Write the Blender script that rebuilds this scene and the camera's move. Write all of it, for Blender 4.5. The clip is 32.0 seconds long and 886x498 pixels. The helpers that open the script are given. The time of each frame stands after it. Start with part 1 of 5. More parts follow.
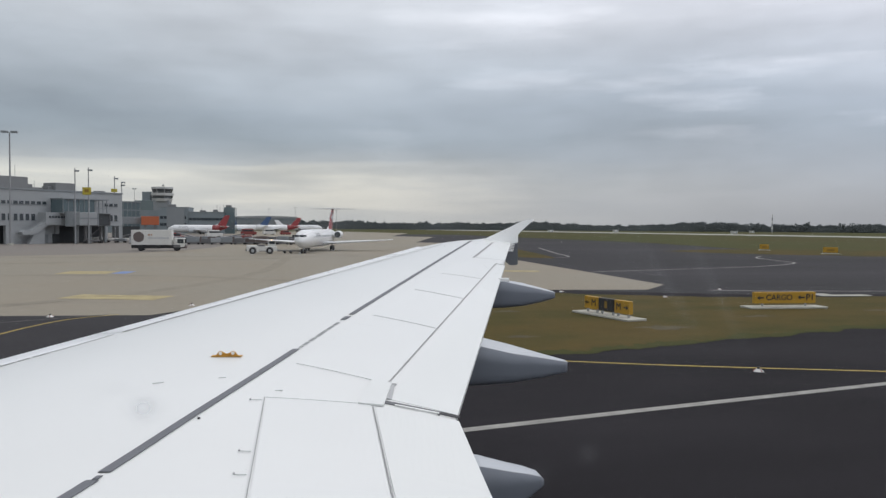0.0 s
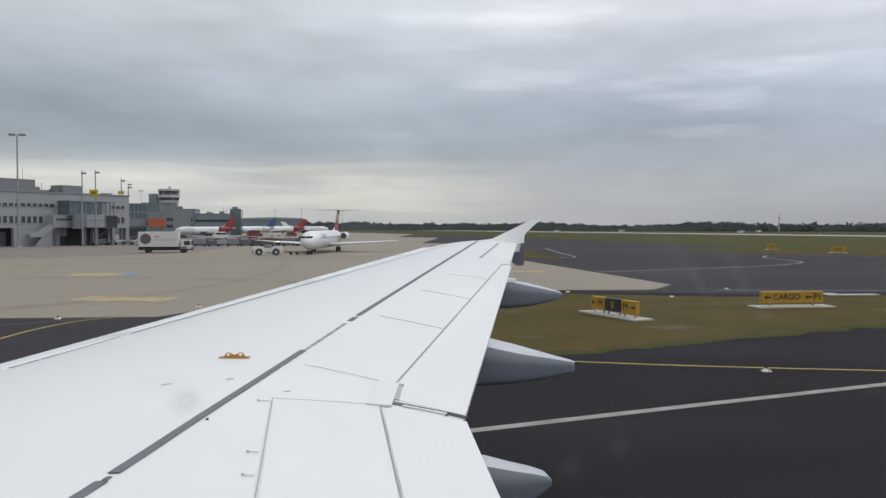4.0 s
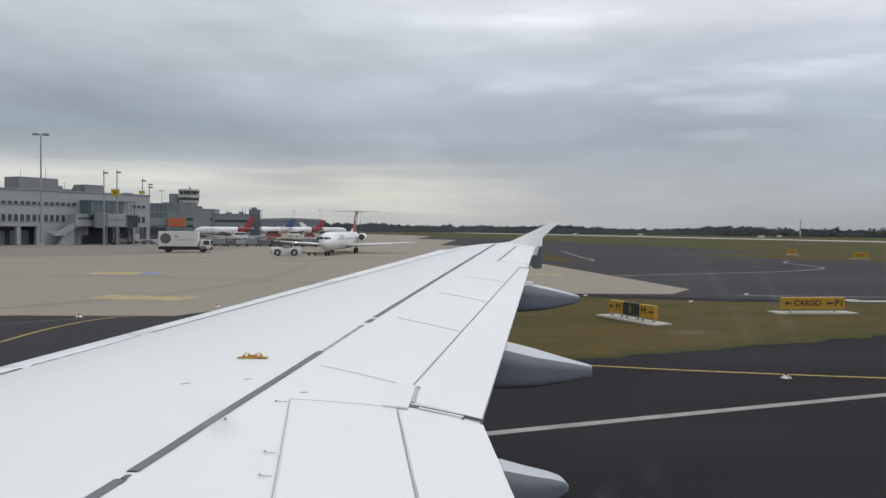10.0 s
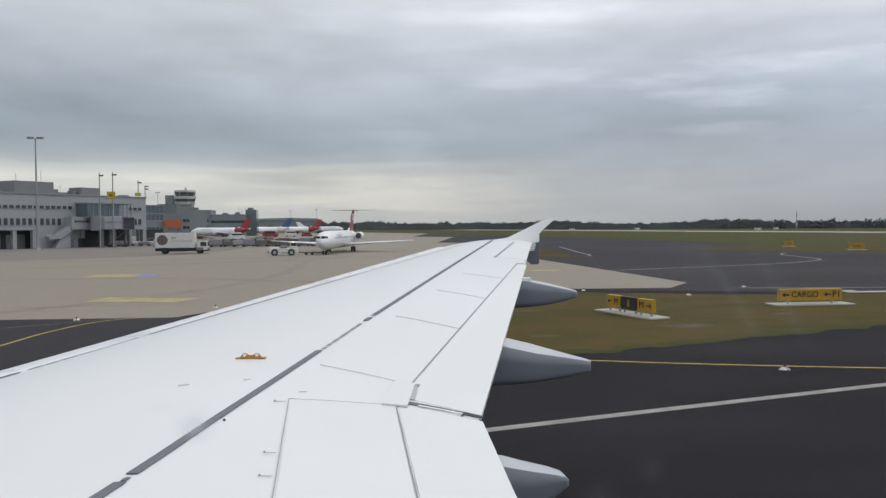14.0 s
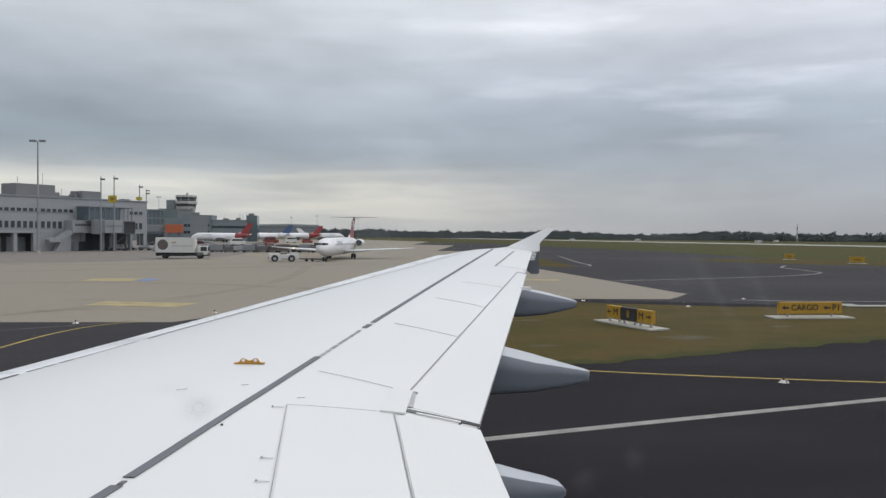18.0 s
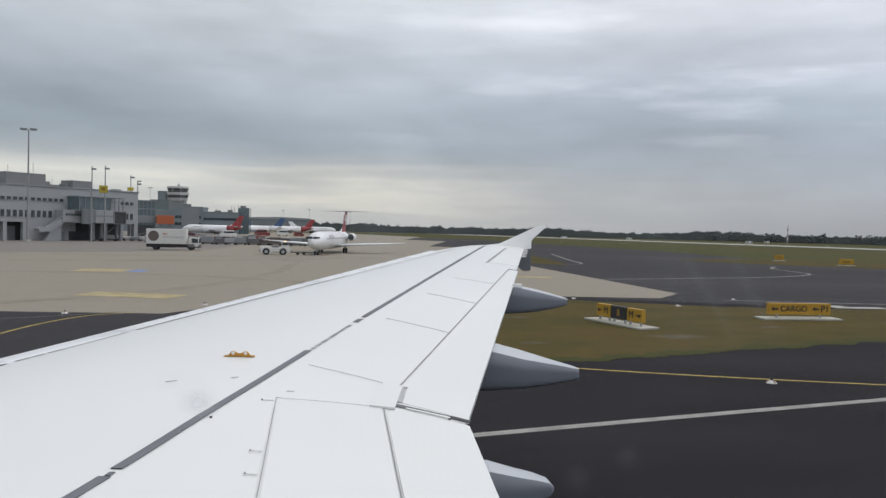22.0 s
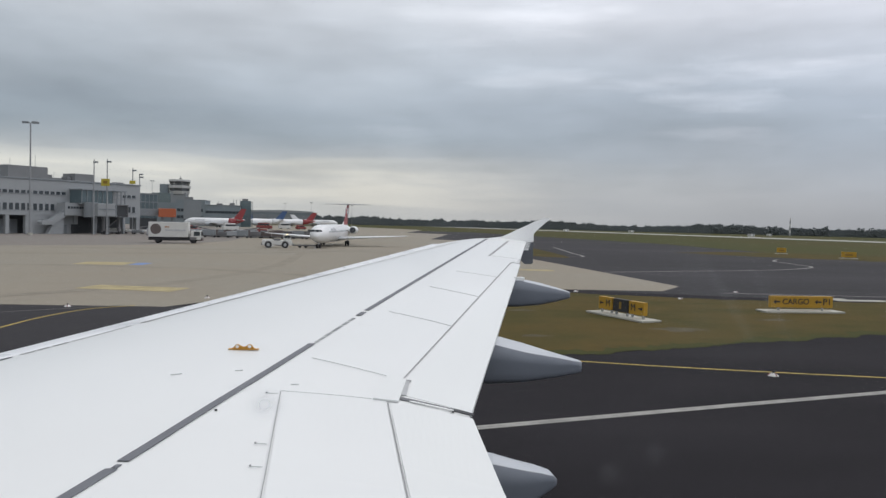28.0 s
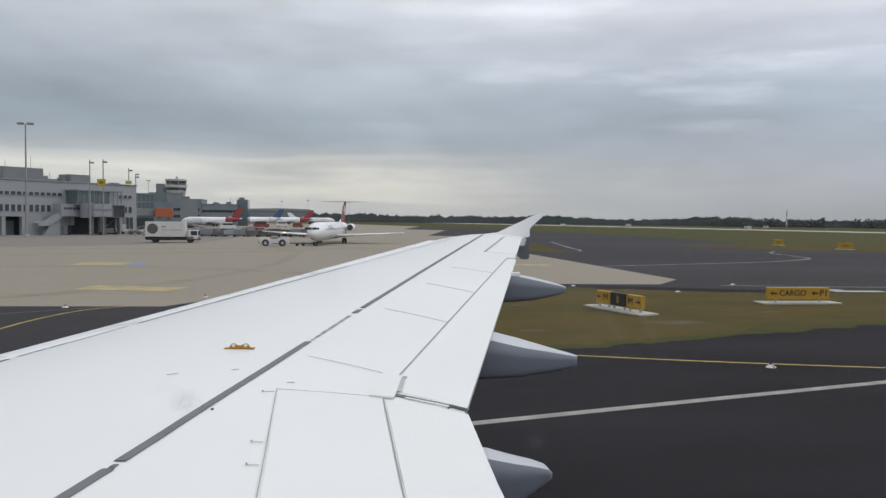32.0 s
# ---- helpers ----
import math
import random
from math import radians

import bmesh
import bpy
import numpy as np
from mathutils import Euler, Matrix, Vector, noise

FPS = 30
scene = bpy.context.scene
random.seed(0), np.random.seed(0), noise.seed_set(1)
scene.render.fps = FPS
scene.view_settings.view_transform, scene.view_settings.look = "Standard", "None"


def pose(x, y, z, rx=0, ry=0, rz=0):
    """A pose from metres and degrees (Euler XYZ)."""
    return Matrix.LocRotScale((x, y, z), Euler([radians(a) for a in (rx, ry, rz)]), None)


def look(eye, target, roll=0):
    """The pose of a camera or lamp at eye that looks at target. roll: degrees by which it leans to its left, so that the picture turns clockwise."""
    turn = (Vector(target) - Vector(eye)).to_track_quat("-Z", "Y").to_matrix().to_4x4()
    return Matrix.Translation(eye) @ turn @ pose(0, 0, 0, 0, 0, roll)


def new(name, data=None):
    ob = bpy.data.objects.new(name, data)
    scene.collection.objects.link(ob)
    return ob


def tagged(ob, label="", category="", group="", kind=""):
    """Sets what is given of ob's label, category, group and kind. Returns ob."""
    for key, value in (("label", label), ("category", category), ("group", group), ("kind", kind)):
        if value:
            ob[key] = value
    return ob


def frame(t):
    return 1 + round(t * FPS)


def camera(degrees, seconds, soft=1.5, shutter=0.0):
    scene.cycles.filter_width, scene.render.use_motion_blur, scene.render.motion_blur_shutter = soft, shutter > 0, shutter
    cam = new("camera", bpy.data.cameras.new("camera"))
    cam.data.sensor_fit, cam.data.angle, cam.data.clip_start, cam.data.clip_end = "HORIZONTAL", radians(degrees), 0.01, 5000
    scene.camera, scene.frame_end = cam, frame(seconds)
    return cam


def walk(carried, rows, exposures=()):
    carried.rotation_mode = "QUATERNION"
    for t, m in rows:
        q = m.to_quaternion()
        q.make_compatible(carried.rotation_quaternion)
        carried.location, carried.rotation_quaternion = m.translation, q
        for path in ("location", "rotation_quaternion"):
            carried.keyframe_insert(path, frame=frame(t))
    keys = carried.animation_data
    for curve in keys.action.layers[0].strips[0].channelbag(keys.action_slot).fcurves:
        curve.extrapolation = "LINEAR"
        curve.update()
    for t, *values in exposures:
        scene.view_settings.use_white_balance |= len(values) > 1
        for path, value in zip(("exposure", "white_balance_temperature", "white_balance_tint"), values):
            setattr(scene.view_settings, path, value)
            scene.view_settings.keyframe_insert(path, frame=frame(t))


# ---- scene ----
EYE = 5.0
cam = camera(60.0, 32.0, soft=1.4)
PATH = [
    (0.0, pose(-0.931, 1.745, EYE + 0.002, 88.25, -0.34, -9.89)),
    (0.5, pose(-0.931, 1.746, EYE + 0.002, 88.32, -0.07, -9.78)),
    (1.0, pose(-0.938, 1.745, EYE + 0.002, 88.39, -0.23, -9.84)),
    (1.5, pose(-0.933, 1.745, EYE + 0.002, 88.48, -0.05, -9.80)),
    (2.0, pose(-0.940, 1.747, EYE + 0.002, 88.37, -0.21, -9.86)),
    (2.5, pose(-0.937, 1.743, EYE + 0.006, 88.41, -0.34, -9.63)),
    (3.0, pose(-0.936, 1.749, EYE + 0.003, 88.36, -0.22, -9.74)),
    (3.5, pose(-0.938, 1.743, EYE + 0.001, 88.30, -0.24, -9.66)),
    (5.5, pose(-0.934, 1.745, EYE + 0.001, 88.39, 0.32, -8.66)),
    (6.0, pose(-0.943, 1.748, EYE + -0.002, 88.49, -0.16, -8.21)),
    (6.5, pose(-0.940, 1.741, EYE + 0.001, 88.60, -0.24, -7.92)),
    (7.0, pose(-0.942, 1.742, EYE + 0.002, 88.61, -0.50, -8.04)),
    (7.5, pose(-0.944, 1.738, EYE + 0.003, 88.50, -0.34, -8.09)),
    (8.0, pose(-0.938, 1.746, EYE + 0.002, 88.44, -0.61, -8.12)),
    (8.5, pose(-0.940, 1.744, EYE + 0.004, 88.46, -0.55, -8.06)),
    (9.0, pose(-0.938, 1.738, EYE + 0.007, 88.45, -0.70, -8.03)),
    (9.5, pose(-0.941, 1.739, EYE + 0.003, 88.47, -0.90, -8.02)),
    (10.0, pose(-0.941, 1.744, EYE + 0.006, 88.45, -0.60, -8.13)),
    (10.5, pose(-0.930, 1.740, EYE + 0.004, 88.40, -0.83, -8.07)),
    (11.0, pose(-0.940, 1.745, EYE + 0.002, 88.41, -0.46, -8.04)),
    (11.5, pose(-0.939, 1.749, EYE + 0.002, 88.36, -0.26, -8.05)),
    (12.0, pose(-0.933, 1.747, EYE + 0.004, 88.35, -0.17, -8.17)),
    (12.5, pose(-0.941, 1.739, EYE + 0.002, 88.37, 0.12, -8.28)),
    (13.0, pose(-0.935, 1.744, EYE + 0.002, 88.37, -0.10, -8.22)),
    (13.5, pose(-0.939, 1.741, EYE + 0.008, 88.29, -0.36, -8.35)),
    (14.0, pose(-0.937, 1.752, EYE + 0.004, 88.25, 0.31, -8.36)),
    (14.5, pose(-0.938, 1.744, EYE + 0.001, 88.37, 0.24, -8.26)),
    (15.0, pose(-0.940, 1.750, EYE + 0.000, 88.56, 0.53, -8.21)),
    (15.5, pose(-0.937, 1.738, EYE + 0.001, 88.64, -0.19, -8.19)),
    (17.5, pose(-0.943, 1.746, EYE + 0.003, 88.74, -0.28, -8.49)),
    (18.0, pose(-0.937, 1.744, EYE + 0.001, 88.87, -0.47, -8.32)),
    (18.5, pose(-0.929, 1.746, EYE + 0.001, 88.73, -0.61, -8.24)),
    (19.0, pose(-0.937, 1.741, EYE + 0.008, 88.69, -0.56, -8.28)),
    (19.5, pose(-0.937, 1.746, EYE + -0.002, 88.71, -0.78, -8.24)),
    (20.0, pose(-0.938, 1.741, EYE + 0.002, 88.81, -0.69, -8.10)),
    (20.5, pose(-0.935, 1.732, EYE + -0.000, 89.16, -0.35, -8.08)),
    (21.0, pose(-0.916, 1.713, EYE + 0.005, 89.22, -0.15, -8.07)),
    (21.5, pose(-0.940, 1.745, EYE + 0.001, 88.79, -0.67, -8.87)),
    (22.0, pose(-0.939, 1.742, EYE + 0.002, 88.56, -1.41, -8.91)),
    (22.5, pose(-0.941, 1.742, EYE + -0.002, 88.19, -2.01, -8.93)),
    (23.0, pose(-0.941, 1.745, EYE + 0.002, 87.78, -1.70, -8.89)),
    (23.5, pose(-0.942, 1.745, EYE + -0.001, 87.94, -1.51, -8.23)),
    (24.0, pose(-0.943, 1.746, EYE + -0.002, 87.79, -1.61, -8.27)),
    (24.5, pose(-0.944, 1.742, EYE + -0.001, 87.98, -1.44, -7.64)),
    (25.0, pose(-0.941, 1.741, EYE + 0.004, 88.08, -1.22, -7.44)),
    (25.5, pose(-0.941, 1.743, EYE + 0.005, 88.25, -1.12, -7.38)),
    (27.5, pose(-0.949, 1.721, EYE + 0.013, 88.56, -1.42, -7.81)),
    (28.0, pose(-0.951, 1.730, EYE + 0.007, 88.03, -1.38, -8.77)),
    (28.5, pose(-0.955, 1.733, EYE + 0.005, 87.67, -1.51, -8.98)),
    (29.0, pose(-0.958, 1.730, EYE + 0.006, 87.62, -1.80, -8.98)),
    (29.5, pose(-0.948, 1.727, EYE + 0.005, 87.55, -1.76, -8.97)),
    (30.0, pose(-0.956, 1.727, EYE + 0.002, 87.82, -1.90, -8.51)),
    (30.5, pose(-0.940, 1.710, EYE + 0.009, 87.80, -1.40, -8.63)),
    (31.0, pose(-0.937, 1.710, EYE + 0.006, 87.74, -1.21, -8.92)),
    (31.5, pose(-0.935, 1.709, EYE + 0.009, 87.75, -0.76, -9.07)),
    (32.0, pose(-0.929, 1.702, EYE + 0.013, 87.74, -0.64, -8.98)),
]
walk(cam, PATH)

# ---- sky and light ----
def node(tree, kind, **sets):
    n = tree.nodes.new(kind)
    for key, value in sets.items():
        if key == "op":
            n.operation = value
        elif key == "clamp":
            n.use_clamp = value
        else:
            n.inputs[key.replace("_", " ")].default_value = value
    return n


def calc(tree, op, a, b=0.0, clamp=False):
    n = tree.nodes.new("ShaderNodeMath")
    n.operation, n.use_clamp = op, clamp
    for i, v in enumerate((a, b)):
        if isinstance(v, (int, float)):
            n.inputs[i].default_value = v
        else:
            tree.links.new(v, n.inputs[i])
    return n.outputs[0]


def ramp(tree, source, stops):
    n = tree.nodes.new("ShaderNodeValToRGB")
    while len(n.color_ramp.elements) < len(stops):
        n.color_ramp.elements.new(0.5)
    for e, (p, c) in zip(n.color_ramp.elements, stops):
        e.position, e.color = p, (*c, 1) if len(c) == 3 else c
    tree.links.new(source, n.inputs[0])
    return n.outputs[0]


def mixed(tree, how, fac, a, b):
    n = tree.nodes.new("ShaderNodeMix")
    n.data_type, n.blend_type = "RGBA", how
    for i, v in ((0, fac), (6, a), (7, b)):
        if isinstance(v, (int, float)):
            n.inputs[i].default_value = v
        elif isinstance(v, tuple):
            n.inputs[i].default_value = (*v, 1)
        else:
            tree.links.new(v, n.inputs[i])
    return n.outputs[2]


world = bpy.data.worlds.new("overcast_sky")
scene.world = world
world.use_nodes = True
wt = world.node_tree
wt.nodes.clear()
out = wt.nodes.new("ShaderNodeOutputWorld")
bg = wt.nodes.new("ShaderNodeBackground")
wt.links.new(bg.outputs[0], out.inputs[0])
coord = wt.nodes.new("ShaderNodeTexCoord")
sep = wt.nodes.new("ShaderNodeSeparateXYZ")
wt.links.new(coord.outputs["Generated"], sep.inputs[0])


def sky_noise(sx, sy, sz, scale, detail, offset, tilt=0.0):
    m = wt.nodes.new("ShaderNodeMapping")
    m.inputs["Location"].default_value = offset
    m.inputs["Rotation"].default_value = (0, radians(tilt), 0)
    m.inputs["Scale"].default_value = (sx, sy, sz)
    wt.links.new(coord.outputs["Generated"], m.inputs[0])
    n = wt.nodes.new("ShaderNodeTexNoise")
    n.inputs["Scale"].default_value = scale
    n.inputs["Detail"].default_value = detail
    n.inputs["Roughness"].default_value = 0.5
    wt.links.new(m.outputs[0], n.inputs["Vector"])
    return n.outputs[0]


wide = sky_noise(1, 1, 3.0, 2.0, 4, (3.1, 0.4, 0.7), 5)
streak = sky_noise(1, 1, 4.4, 2.3, 8, (0.3, 1.9, 0.2), 8)
fine = sky_noise(1, 1, 3.0, 8.0, 10, (5.3, 2.2, 1.1), 8)
wisp = sky_noise(1, 1, 6.5, 3.0, 8, (2.3, 7.2, 3.4), 5)
thread = sky_noise(1, 1, 9.5, 4.2, 7, (1.7, 4.4, 2.6), 2)
# height above the horizon, bent by the clouds
up = sep.outputs[2]
rise = calc(wt, "MULTIPLY", calc(wt, "ADD", up, 0.02), 6.0, True)
bent = calc(wt, "MULTIPLY", calc(wt, "MULTIPLY", calc(wt, "SUBTRACT", wide, 0.5), 0.15), rise)
high = calc(wt, "ADD", calc(wt, "ADD", up, calc(wt, "MULTIPLY", sep.outputs[0], 0.03)), bent)
layers = ramp(wt, calc(wt, "MULTIPLY", high, 1.0, True), [
    (0.0, (0.41, 0.435, 0.447)), (0.05, (0.405, 0.435, 0.455)), (0.085, (0.37, 0.413, 0.447)), (0.115, (0.335, 0.388, 0.432)),
    (0.145, (0.36, 0.415, 0.465)), (0.18, (0.45, 0.505, 0.555)), (0.22, (0.525, 0.572, 0.617)), (0.26, (0.605, 0.645, 0.685)),
    (0.3, (0.63, 0.67, 0.71)), (0.45, (0.77, 0.797, 0.82)), (1.0, (0.96, 0.98, 1.0))])
# the paler, warmer gap under the cloud base, torn into streaks, ending on one side
low_ = calc(wt, "ADD", up, calc(wt, "ADD", calc(wt, "MULTIPLY", calc(wt, "SUBTRACT", streak, 0.5), 0.03), calc(wt, "MULTIPLY", calc(wt, "SUBTRACT", thread, 0.5), 0.05)))
grey = lambda *stops: [(p, (v, v, v)) for p, v in stops]
gap_ = ramp(wt, calc(wt, "MULTIPLY", low_, 5.0, True), grey((0.0, 0.45), (0.08, 0.6), (0.17, 0.85), (0.26, 1.0), (0.34, 1.0), (0.375, 0.7), (0.4, 0.25), (0.47, 0.05), (0.62, 0.0)))
side = ramp(wt, calc(wt, "ADD", calc(wt, "MULTIPLY", sep.outputs[0], 0.5), 0.5, True), grey((0.0, 0.7), (0.3, 1.0), (0.52, 1.0), (0.6, 0.6), (0.67, 0.22), (0.76, 0.08), (0.84, 0.0)))
torn = ramp(wt, thread, grey((0.36, 0.5), (0.5, 0.7), (0.62, 0.98)))
gap_ = calc(wt, "MULTIPLY", calc(wt, "MULTIPLY", gap_, side), torn)
layers = mixed(wt, "ADD", gap_, layers, (0.285, 0.248, 0.165))
shift = calc(wt, "ADD", calc(wt, "MULTIPLY", calc(wt, "SUBTRACT", streak, 0.5), 0.7), calc(wt, "MULTIPLY", calc(wt, "SUBTRACT", fine, 0.5), 0.32))
shift = calc(wt, "ADD", shift, calc(wt, "MULTIPLY", calc(wt, "SUBTRACT", thread, 0.5), 0.16))
fade = calc(wt, "MULTIPLY", calc(wt, "ADD", up, 0.015), 12.0, True)
lean_ = calc(wt, "ADD", calc(wt, "MULTIPLY", calc(wt, "MULTIPLY", sep.outputs[0], 0.34), calc(wt, "MULTIPLY", up, 5.0, True)), 1.02)
gain = calc(wt, "MULTIPLY", calc(wt, "ADD", calc(wt, "MULTIPLY", shift, fade), 1.0), lean_)
clouds = mixed(wt, "MULTIPLY", 1.0, layers, (1.0, 0.986, 1.003))
# bright wisps between the layers
w_on = calc(wt, "MULTIPLY", calc(wt, "SUBTRACT", wisp, 0.545), 8.0, True)
w_low = calc(wt, "MULTIPLY", calc(wt, "SUBTRACT", up, 0.05), 12.0, True)
w_side = calc(wt, "MULTIPLY", calc(wt, "ADD", sep.outputs[0], 0.3), 1.2, True)
clouds = mixed(wt, "ADD", calc(wt, "MULTIPLY", calc(wt, "MULTIPLY", w_on, w_low), w_side), clouds, (0.16, 0.155, 0.16))
left = calc(wt, "MULTIPLY", calc(wt, "SUBTRACT", 0.15, sep.outputs[0]), 2.5, True)
clouds = mixed(wt, "MULTIPLY", left, clouds, (0.978, 0.996, 1.0))
vm = wt.nodes.new("ShaderNodeVectorMath")
vm.operation = "SCALE"
right = calc(wt, "MULTIPLY", calc(wt, "SUBTRACT", sep.outputs[0], 0.1), 1.8, True)
clouds = mixed(wt, "MULTIPLY", right, clouds, (0.958, 0.948, 0.972))
haze_ = calc(wt, "MULTIPLY", right, calc(wt, "SUBTRACT", 1.0, calc(wt, "MULTIPLY", up, 6.0), True))
clouds = mixed(wt, "MULTIPLY", haze_, clouds, (0.81, 0.82, 0.84))
wt.links.new(clouds, vm.inputs[0])
wt.links.new(gain, vm.inputs["Scale"])
SUN_UP, SUN_ROUND = radians(48), radians(60)
clear = wt.nodes.new("ShaderNodeTexSky")
clear.sky_type, clear.sun_disc, clear.sun_elevation, clear.sun_rotation = "NISHITA", False, SUN_UP, SUN_ROUND
total = mixed(wt, "MIX", 0.004, vm.outputs[0], clear.outputs[0])
wt.links.new(total, bg.inputs[0])
bg.inputs[1].default_value = 1.0

sun = new("sun", bpy.data.lights.new("sun", "SUN"))
sun.data.energy, sun.data.angle, sun.data.color = 0.55, radians(25), (1.0, 0.97, 0.93)
sun.matrix_world = look((0, 0, 50), (-math.sin(SUN_ROUND) * math.cos(SUN_UP) * 10, -math.cos(SUN_ROUND) * math.cos(SUN_UP) * 10, 50 - 10 * math.sin(SUN_UP)))
scene.view_settings.exposure = 0.0


# ---- materials ----
def material(name, colour, rough=0.6, metal=0.0, vary=0.12, scale=1.0, fine_scale=14.0, bump=0.0, tint=None, coat=0.0, piece=0.0, gloss=0.5, stretch=None):
    m = bpy.data.materials.new(name)
    m.use_nodes = True
    t = m.node_tree
    b = t.nodes["Principled BSDF"]
    b.inputs["Roughness"].default_value, b.inputs["Metallic"].default_value = rough, metal
    b.inputs["Coat Weight"].default_value = coat
    b.inputs["Specular IOR Level"].default_value = gloss
    c = t.nodes.new("ShaderNodeTexCoord")
    big = node(t, "ShaderNodeTexNoise", Scale=scale, Detail=5.0, Roughness=0.6)
    small = node(t, "ShaderNodeTexNoise", Scale=scale * fine_scale, Detail=4.0, Roughness=0.6)
    if stretch:
        sm = t.nodes.new("ShaderNodeMapping")
        sm.inputs["Scale"].default_value = stretch
        t.links.new(c.outputs["Object"], sm.inputs[0])
        t.links.new(sm.outputs[0], big.inputs["Vector"])
    else:
        t.links.new(c.outputs["Object"], big.inputs["Vector"])
    t.links.new(c.outputs["Object"], small.inputs["Vector"])
    value = calc(t, "ADD", calc(t, "MULTIPLY", calc(t, "SUBTRACT", big.outputs[0], 0.5), vary * 4.0), calc(t, "MULTIPLY", calc(t, "SUBTRACT", small.outputs[0], 0.5), vary * 1.6))
    if piece:
        info = t.nodes.new("ShaderNodeObjectInfo")
        value = calc(t, "ADD", value, calc(t, "MULTIPLY", calc(t, "SUBTRACT", info.outputs["Random"], 0.5), piece))
    scaled = t.nodes.new("ShaderNodeVectorMath")
    scaled.operation = "SCALE"
    base = colour
    if tint:
        base = mixed(t, "MIX", ramp(t, big.outputs[0], [(0.38, (0, 0, 0)), (0.62, (1, 1, 1))]), colour, tint)
        t.links.new(base, scaled.inputs[0])
    else:
        scaled.inputs[0].default_value = colour
    t.links.new(calc(t, "ADD", value, 1.0), scaled.inputs["Scale"])
    t.links.new(scaled.outputs[0], b.inputs["Base Color"])
    rv = calc(t, "ADD", rough, calc(t, "MULTIPLY", calc(t, "SUBTRACT", small.outputs[0], 0.5), 0.25), True)
    t.links.new(rv, b.inputs["Roughness"])
    if bump:
        bm_ = t.nodes.new("ShaderNodeBump")
        bm_.inputs["Strength"].default_value, bm_.inputs["Distance"].default_value = 0.5, bump
        t.links.new(small.outputs[0], bm_.inputs["Height"])
        t.links.new(bm_.outputs[0], b.inputs["Normal"])
    return m


def glass_material(name, colour, rough=0.08):
    m = material(name, colour, rough, 0.0, 0.1, 0.2)
    m.node_tree.nodes["Principled BSDF"].inputs["Specular IOR Level"].default_value = 0.9
    return m


def lamp_material(name, colour, strength):
    m = material(name, colour, 0.3)
    b = m.node_tree.nodes["Principled BSDF"]
    b.inputs["Emission Color"].default_value, b.inputs["Emission Strength"].default_value = (*colour, 1), strength
    return m


SPOILER_WHITE = material("spoiler_white_paint", (0.762, 0.776, 0.772), 0.39, 0, 0.018, 0.6, 9, coat=0.32)
WING_WHITE = material("wing_white_paint", (0.766, 0.778, 0.772), 0.38, 0, 0.022, 0.5, 9, coat=0.34)
FLAP_WHITE = material("flap_white_paint", (0.75, 0.768, 0.76), 0.4, 0, 0.02, 0.7, 9, coat=0.25)
SLAT_METAL = material("slat_pale_paint", (0.72, 0.74, 0.76), 0.3, 0.0, 0.03, 0.6, 9)
STRIPE_GREY = material("walkway_line_grey", (0.152, 0.16, 0.178), 0.7, 0, 0.08, 2.0)
WRITING = material("walkway_writing_grey", (0.36, 0.368, 0.38), 0.7, 0, 0.1, 3.0)
SEAL_GREY = material("panel_seal_grey", (0.33, 0.335, 0.34), 0.7, 0, 0.12, 3.0)
GAP_GREY = material("flap_gap_shade", (0.15, 0.155, 0.165), 0.8, 0, 0.2, 4.0)
SEAL_DARK = material("flap_gap_dark", (0.06, 0.062, 0.066), 0.8, 0, 0.15, 3.0)
JOINT_MID = material("joint_and_shade_grey", (0.46, 0.47, 0.48), 0.6, 0, 0.1, 3.0)
FAINT_LINE = material("panel_joint_pale", (0.56, 0.57, 0.58), 0.6, 0, 0.1, 3.0)
SCUFF_FAINT = material("paint_scuff_faint", (0.73, 0.751, 0.754), 0.6, 0, 0.05, 8)
SCUFF = material("paint_scuff_pale", (0.685, 0.70, 0.70), 0.6, 0, 0.05, 8)
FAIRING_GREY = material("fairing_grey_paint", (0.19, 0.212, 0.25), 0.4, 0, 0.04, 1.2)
FENCE_DARK = material("fence_dark_grey", (0.17, 0.185, 0.205), 0.45, 0, 0.05, 1.2)
# whiter copy of the wing paint, for parts that should look brightly lit
BRIGHT_WHITE = material("brightened_white_paint", (0.9, 0.91, 0.9), 0.35, 0, 0.015, 0.5)
# the fairing grey again, lightened for the sky light on the tops
FAIRING_TOP = material("fairing_skylit_grey", (0.46, 0.49, 0.53), 0.4, 0, 0.03, 1.2)
BRACKET_ORANGE = material("bracket_orange_paint", (0.52, 0.27, 0.035), 0.5, 0, 0.1, 30)
FUSELAGE_WHITE = material("fuselage_white", (0.78, 0.79, 0.8), 0.3, 0, 0.02, 0.4)
RUBBER = material("tyre_rubber", (0.025, 0.025, 0.027), 0.85, 0, 0.2, 3)
STEEL = material("bare_steel", (0.42, 0.43, 0.45), 0.4, 0.8, 0.1, 2)
ASPHALT = material("asphalt", (0.0171, 0.0156, 0.0181), 0.95, 0, 0.11, 0.11, 40, bump=0.01, gloss=0.09, tint=(0.0233, 0.0216, 0.0247), stretch=(0.5, 1.3, 1.0))
# asphalt made paler, with the sheen of distant ground in its colour
ASPHALT_FAR = material("asphalt_far_paled", (0.031, 0.0295, 0.0325), 0.92, 0, 0.15, 0.03, 60, bump=0.01, gloss=0.15, tint=(0.041, 0.0392, 0.0425), stretch=(0.3, 1.2, 1.0))
CONCRETE = material("apron_concrete", (0.298, 0.264, 0.21), 0.9, 0, 0.16, 0.03, 30, bump=0.006, gloss=0.15, tint=(0.25, 0.232, 0.192))
